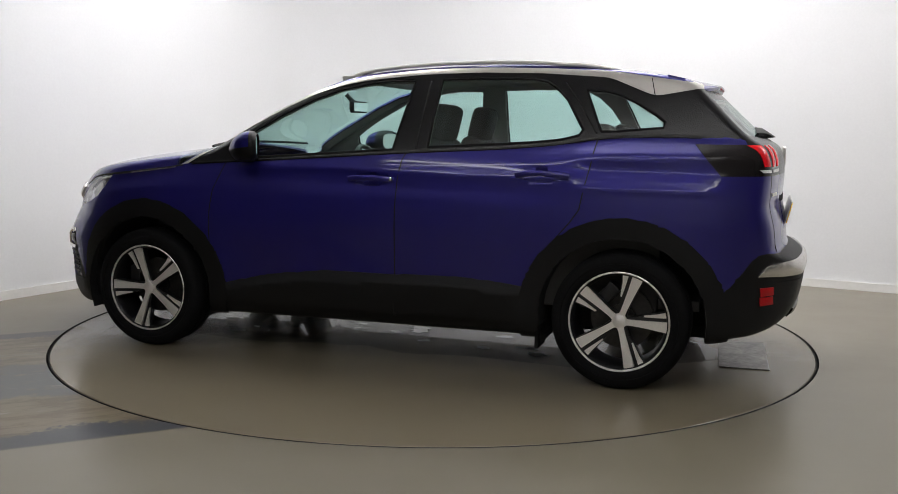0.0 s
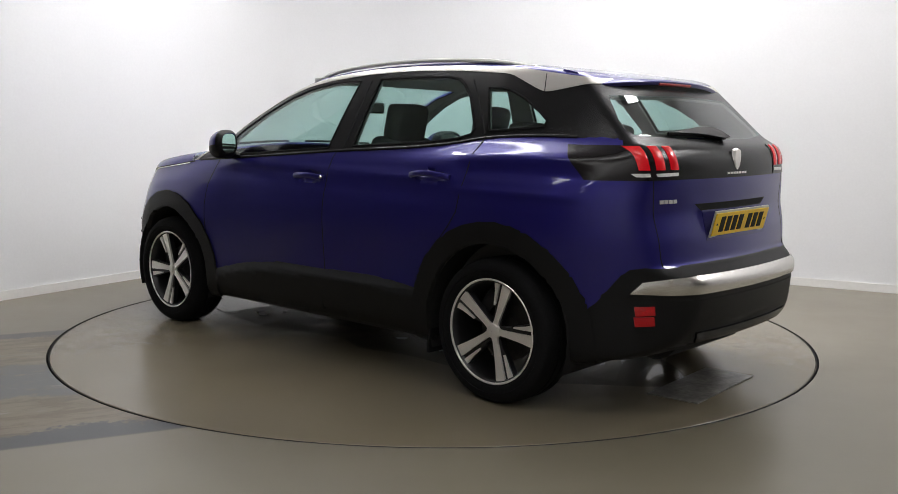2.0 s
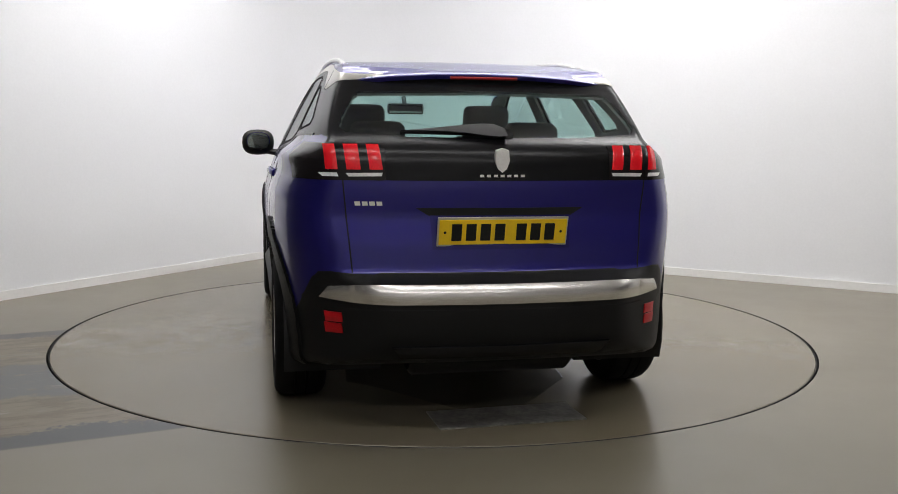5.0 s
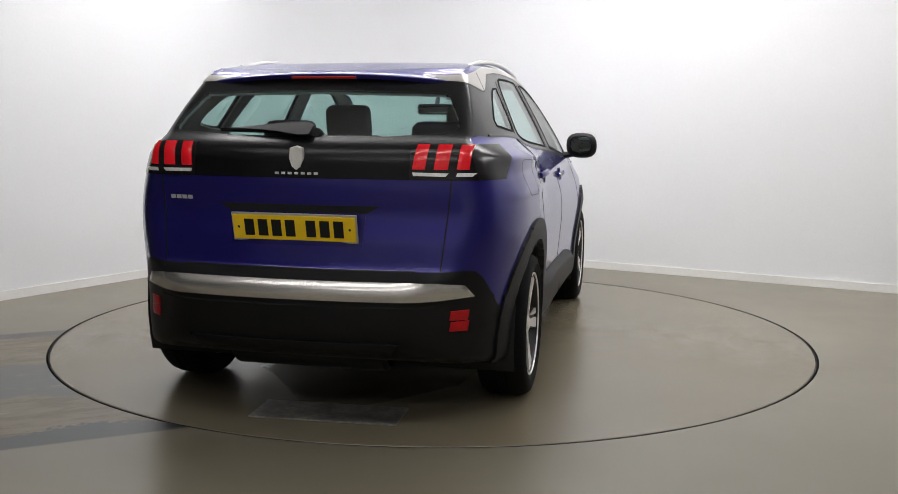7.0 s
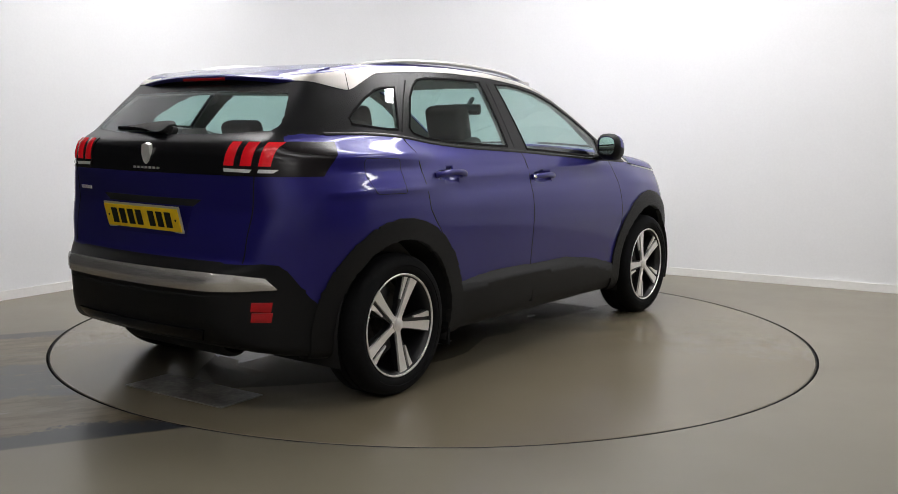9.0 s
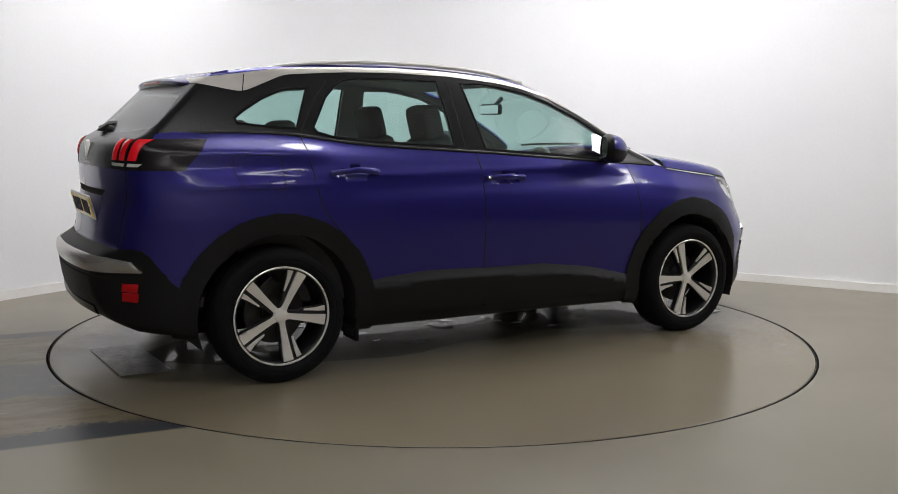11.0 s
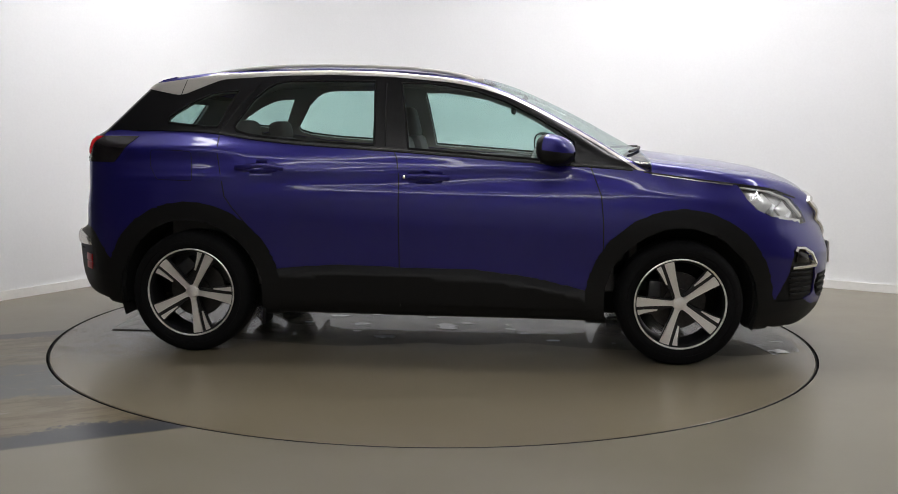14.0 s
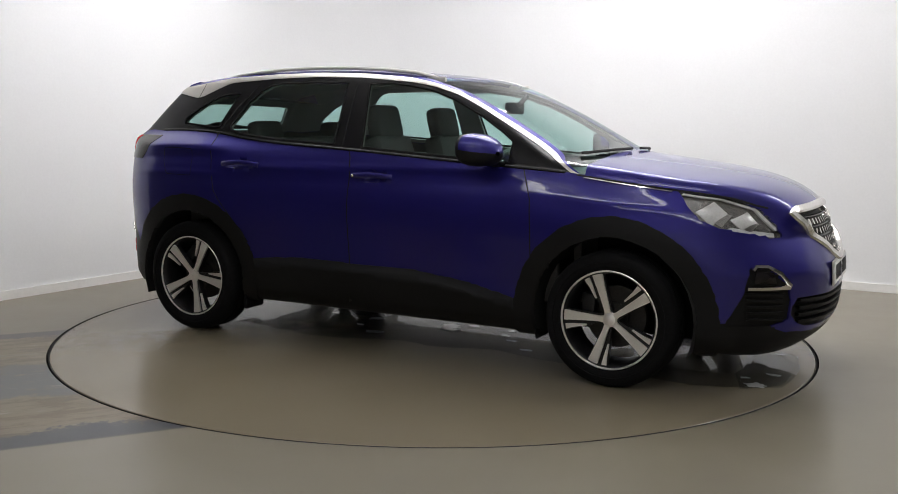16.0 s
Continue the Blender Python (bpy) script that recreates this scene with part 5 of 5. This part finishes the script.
# grille with its bright shield frame
gr = built["grille"]
shield = [(0.0, 0.622), (0.08, 0.629), (0.19, 0.666), (0.31, 0.738), (0.42, 0.825), (0.452, 0.866), (0.41, 0.880), (0.0, 0.892)]
for s in SIDES:
    ribbon("grille_frame", shield, "front", BRUSHED, gr, s, 0.042, 0.014, "satin chrome grille frame", depth=0.05, step=0.02)
for z in (0.655, 0.705, 0.755, 0.805):
    half = np.interp(z + 0.018, [0.64, 0.70, 0.76, 0.84, 0.87], [0.06, 0.18, 0.275, 0.38, 0.40])
    nb = int(half / 0.052)
    for i in range(-nb, nb + 1):
        y = i * 0.052
        patch("grille_stud", [(y - 0.006, z + 0.002), (y + 0.006, z + 0.002), (y + 0.008, z + 0.031), (y - 0.008, z + 0.031)], "front", SATIN_CHROME, gr, 1, 1, 1, -0.016, 0.012)
    bar = half + 0.02
    ribbon("grille_bar", [(-bar, z + 0.043), (bar, z + 0.043)], "front", GLOSS_BLACK, gr, 1, 0.012, -0.018, "gloss black bar of the grille", depth=0.03)
for k in range(4):
    z = 0.345 + 0.035 * k
    ribbon("intake_slat", [(-0.50, z), (0.50, z)], "front", CLAD, built["intake"], 1, 0.014, 0.0, "", depth=0.03)
for s in SIDES:
    bm = bmesh.new()
    pts = []
    for y in np.linspace(0.05 if s > 0 else 0.10, 0.60, 9):
        p, n = surface(np.array([1.155 - 0.31 * y * y + 0.03]), np.array([y]), "top")
        pts.append((p[0][0], s * y, p[0][2] + 0.014))
    tube(bm, pts, 0.008, 0.008, 6)
    part("front_wiper", bm, CLAD, car, "black windscreen wiper")

# ---- interior ----
bm = bmesh.new()
for y in (0.70, -0.70):
    add_box(bm, (-0.25, y, 0.72), (2.5, 0.04, 0.72), 0.015)
add_box(bm, (-0.25, 0, 0.40), (2.9, 1.40, 0.05))
add_box(bm, (-1.75, 0, 0.80), (0.04, 1.2, 0.70))
add_box(bm, (1.10, 0, 0.70), (0.04, 1.4, 0.60))
add_box(bm, (-1.45, 0, 0.98), (0.56, 1.22, 0.02))
part("cabin_lining", bm, TRIM, car, "black cabin lining", smooth=False)
for s in SIDES:
    pd = panels["pillar"]
    thick_panel("pillar_lining", (pd[0], [f[::-1] for f in pd[1]], -pd[2]), s, LINER, car, "pale pillar lining", 0.014, -0.012)
    for key in ("roof_strip", "a_pillar"):
        pd = panels[key]
        thick_panel("pillar_lining", (pd[0], [f[::-1] for f in pd[1]], -pd[2]), s, LINER, car, "pale pillar lining", 0.02, 0.0)
    for key in ("door_front", "door_rear", "rear_wing"):
        pd = panels[key]
        thick_panel("door_lining", (pd[0], [f[::-1] for f in pd[1]], -pd[2]), s, TRIM, car, "black door lining", 0.035, 0.0)
rd = panels["roof"]
thick_panel("headliner", (rd[0], [f[::-1] for f in rd[1]], -rd[2]), 0, LINER, car, "pale fabric headliner", 0.035, 0.0)


def car_seat(x, y, w, front=True):
    st = new("seat")
    st.parent = car
    st.matrix_basis = pose(x, y, 0.44 if front else 0.42)
    bm = bmesh.new()
    add_box(bm, (0.05, 0, 0.16), (0.52, w, 0.16), 0.05, None, 3)
    part("cushion", bm, SEAT, st)
    bm = bmesh.new()
    vs = add_box(bm, (0, 0, 0), (0.13, w * 0.96, 0.62), 0.05, None, 3)
    for v in vs:
        if v.co.z > 0:
            v.co.y *= 1 - 0.35 * max(0, v.co.z) / 0.31 * 0.6
    bmesh.ops.transform(bm, matrix=pose(-0.27, 0, 0.46, 0, -16, 0), verts=bm.verts)
    part("backrest", bm, SEAT, st)
    for hy in ((0.0,) if front else (-w * 0.32, w * 0.32)):
        bm = bmesh.new()
        add_box(bm, (0, 0, 0), (0.11, 0.27, 0.21 if front else 0.13), 0.05, None, 3)
        bmesh.ops.transform(bm, matrix=pose(-0.37, hy, 0.84 if front else 0.80, 0, -14, 0), verts=bm.verts)
        part("headrest", bm, SEAT, st)
        bm = bmesh.new()
        for k in (-0.05, 0.05):
            tube(bm, [(-0.33, hy + k, 0.70), (-0.36, hy + k, 0.80)], 0.006, 0.006, 6)
        part("headrest_post", bm, CHROME, st)
    return st


car_seat(0.10, 0.37, 0.52)
car_seat(0.10, -0.37, 0.50)
car_seat(-0.78, 0.0, 1.22, False)
bm = bmesh.new()
vs = add_box(bm, (0.85, 0, 0.90), (0.46, 1.36, 0.24), 0.07, None, 3)
part("dashboard", bm, TRIM, car)
bm = bmesh.new()
add_box(bm, (0.66, -0.36, 1.05), (0.10, 0.34, 0.07), 0.03)
part("instrument_hood", bm, TRIM, car)
bm = bmesh.new()
add_box(bm, (0.66, 0.0, 1.04), (0.015, 0.22, 0.12), 0.006, pose(0, 0, 0, 0, -12, 0))
part("centre_screen", bm, GLOSS_BLACK, car)
bm = bmesh.new()
add_box(bm, (0.30, 0, 0.58), (0.9, 0.22, 0.22), 0.04)
part("centre_console", bm, TRIM, car)
# steering wheel on the right-hand side
bm = bmesh.new()
ringp = []
for i in range(33):
    th = 2 * math.pi * i / 32
    ringp.append(Vector((0, 0.175 * math.cos(th), 0.16 * math.sin(th))))
tube(bm, ringp, 0.016, 0.016, 8, False)
add_box(bm, (0.015, 0, 0), (0.04, 0.13, 0.11), 0.02)
add_box(bm, (0.01, 0, 0), (0.02, 0.33, 0.04), 0.008)
bmesh.ops.transform(bm, matrix=pose(0.50, -0.37, 0.98, 0, 22, 0), verts=bm.verts)
part("steering_wheel", bm, TRIM, car, "small flat steering wheel")
bm = bmesh.new()
add_box(bm, (0.42, 0, 1.375), (0.03, 0.24, 0.07), 0.02)
tube(bm, [(0.44, 0, 1.39), (0.50, 0, 1.45)], 0.015, 0.015, 8)
part("interior_mirror", bm, PLATE_BLACK, car)
bm = bmesh.new()
add_box(bm, (0.404, 0, 1.375), (0.004, 0.215, 0.052), 0.0)
part("interior_mirror_glass", bm, MIRROR, car, smooth=False)

# ---- things on the turntable and the floor ----
def blot(name, outline, z, mat, label, category, seed, wobble=0.25, on_table=True, parent=None, thick=0.0012):
    """A thin flat film with an uneven edge."""
    rnd = random.Random(seed)
    cx = sum(p[0] for p in outline) / len(outline)
    cy = sum(p[1] for p in outline) / len(outline)
    pts = []
    for (x0, y0), (x1, y1) in zip(outline, outline[1:] + outline[:1]):
        for k in range(8):
            u = k / 8
            pts.append((x0 + (x1 - x0) * u - cx, y0 + (y1 - y0) * u - cy))
    ph = [rnd.uniform(0, 6.28) for _ in range(4)]
    pts = [(x * k, y * k) for x, y, k in ((x, y, 1 + wobble * sum(math.sin((2 + 3 * q) * math.atan2(y, x) + ph[q]) / (2.2 + 1.6 * q) for q in range(4))) for x, y in pts)]
    far = [max(1.0, math.hypot(x + cx, y + cy) / 2.15) for x, y in pts] if on_table else [1.0] * len(pts)
    pts = [((x + cx) / k - cx, (y + cy) / k - cy) for (x, y), k in zip(pts, far)]
    bm = bmesh.new()
    up = [bm.verts.new((x, y, thick)) for x, y in pts]
    dn = [bm.verts.new((x * 1.01, y * 1.01, 0)) for x, y in pts]
    f = bm.faces.new(up)
    n = len(pts)
    for i in range(n):
        bm.faces.new((up[i], up[(i + 1) % n], dn[(i + 1) % n], dn[i]))
    bmesh.ops.triangulate(bm, faces=[f])
    ob = part(name, bm, mat, parent, smooth=False)
    m = pose(cx, cy, z)
    ob.matrix_world = m
    if parent is None:
        tagged(ob, label, category)
    if on_table:
        carried_things.append((ob, m))
    return ob


def on_car_floor(x, y):
    return (x + CAR_X, y + CAR_Y)


# worn metal plate under the tail, let into the deck
bm = bmesh.new()
add_box(bm, (0, 0, 0.003), (0.26, 0.66, 0.006), 0.002)
plate = part("floor_plate", bm, METAL_PLATE, None, smooth=False)
tagged(plate, "worn grey metal plate lying on the turntable", "metal plate")
carried_things.append((plate, pose(-1.90 + CAR_X, -0.08 + CAR_Y, 0.0, 0, 0, 3)))
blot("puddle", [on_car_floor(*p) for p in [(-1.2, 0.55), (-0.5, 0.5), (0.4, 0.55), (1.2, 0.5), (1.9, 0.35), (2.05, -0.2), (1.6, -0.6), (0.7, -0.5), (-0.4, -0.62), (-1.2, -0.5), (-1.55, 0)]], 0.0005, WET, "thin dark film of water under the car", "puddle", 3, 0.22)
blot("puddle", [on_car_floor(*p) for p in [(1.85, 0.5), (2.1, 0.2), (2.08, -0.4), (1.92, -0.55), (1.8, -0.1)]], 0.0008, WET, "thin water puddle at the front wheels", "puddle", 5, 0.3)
rnd = random.Random(11)
for i in range(26):
    x, y = rnd.uniform(-0.9, 1.1), rnd.uniform(-0.45, 0.35)
    a = rnd.uniform(0.012, 0.045)
    if i > 17:
        x, y = rnd.uniform(1.75, 2.1), rnd.uniform(-0.6, 0.5)
    blot("water_drop", [on_car_floor(x + a * 1.6 * math.cos(k), y + a * math.sin(k)) for k in (0.3, 1.6, 2.9, 4.3, 5.5)], 0.0032, GLINT_WATER, "small water splash on the turntable, its white reflection painted pale", "water splash", i, 0.5, thick=0.0015)["group"] = "water splashes"

motions()
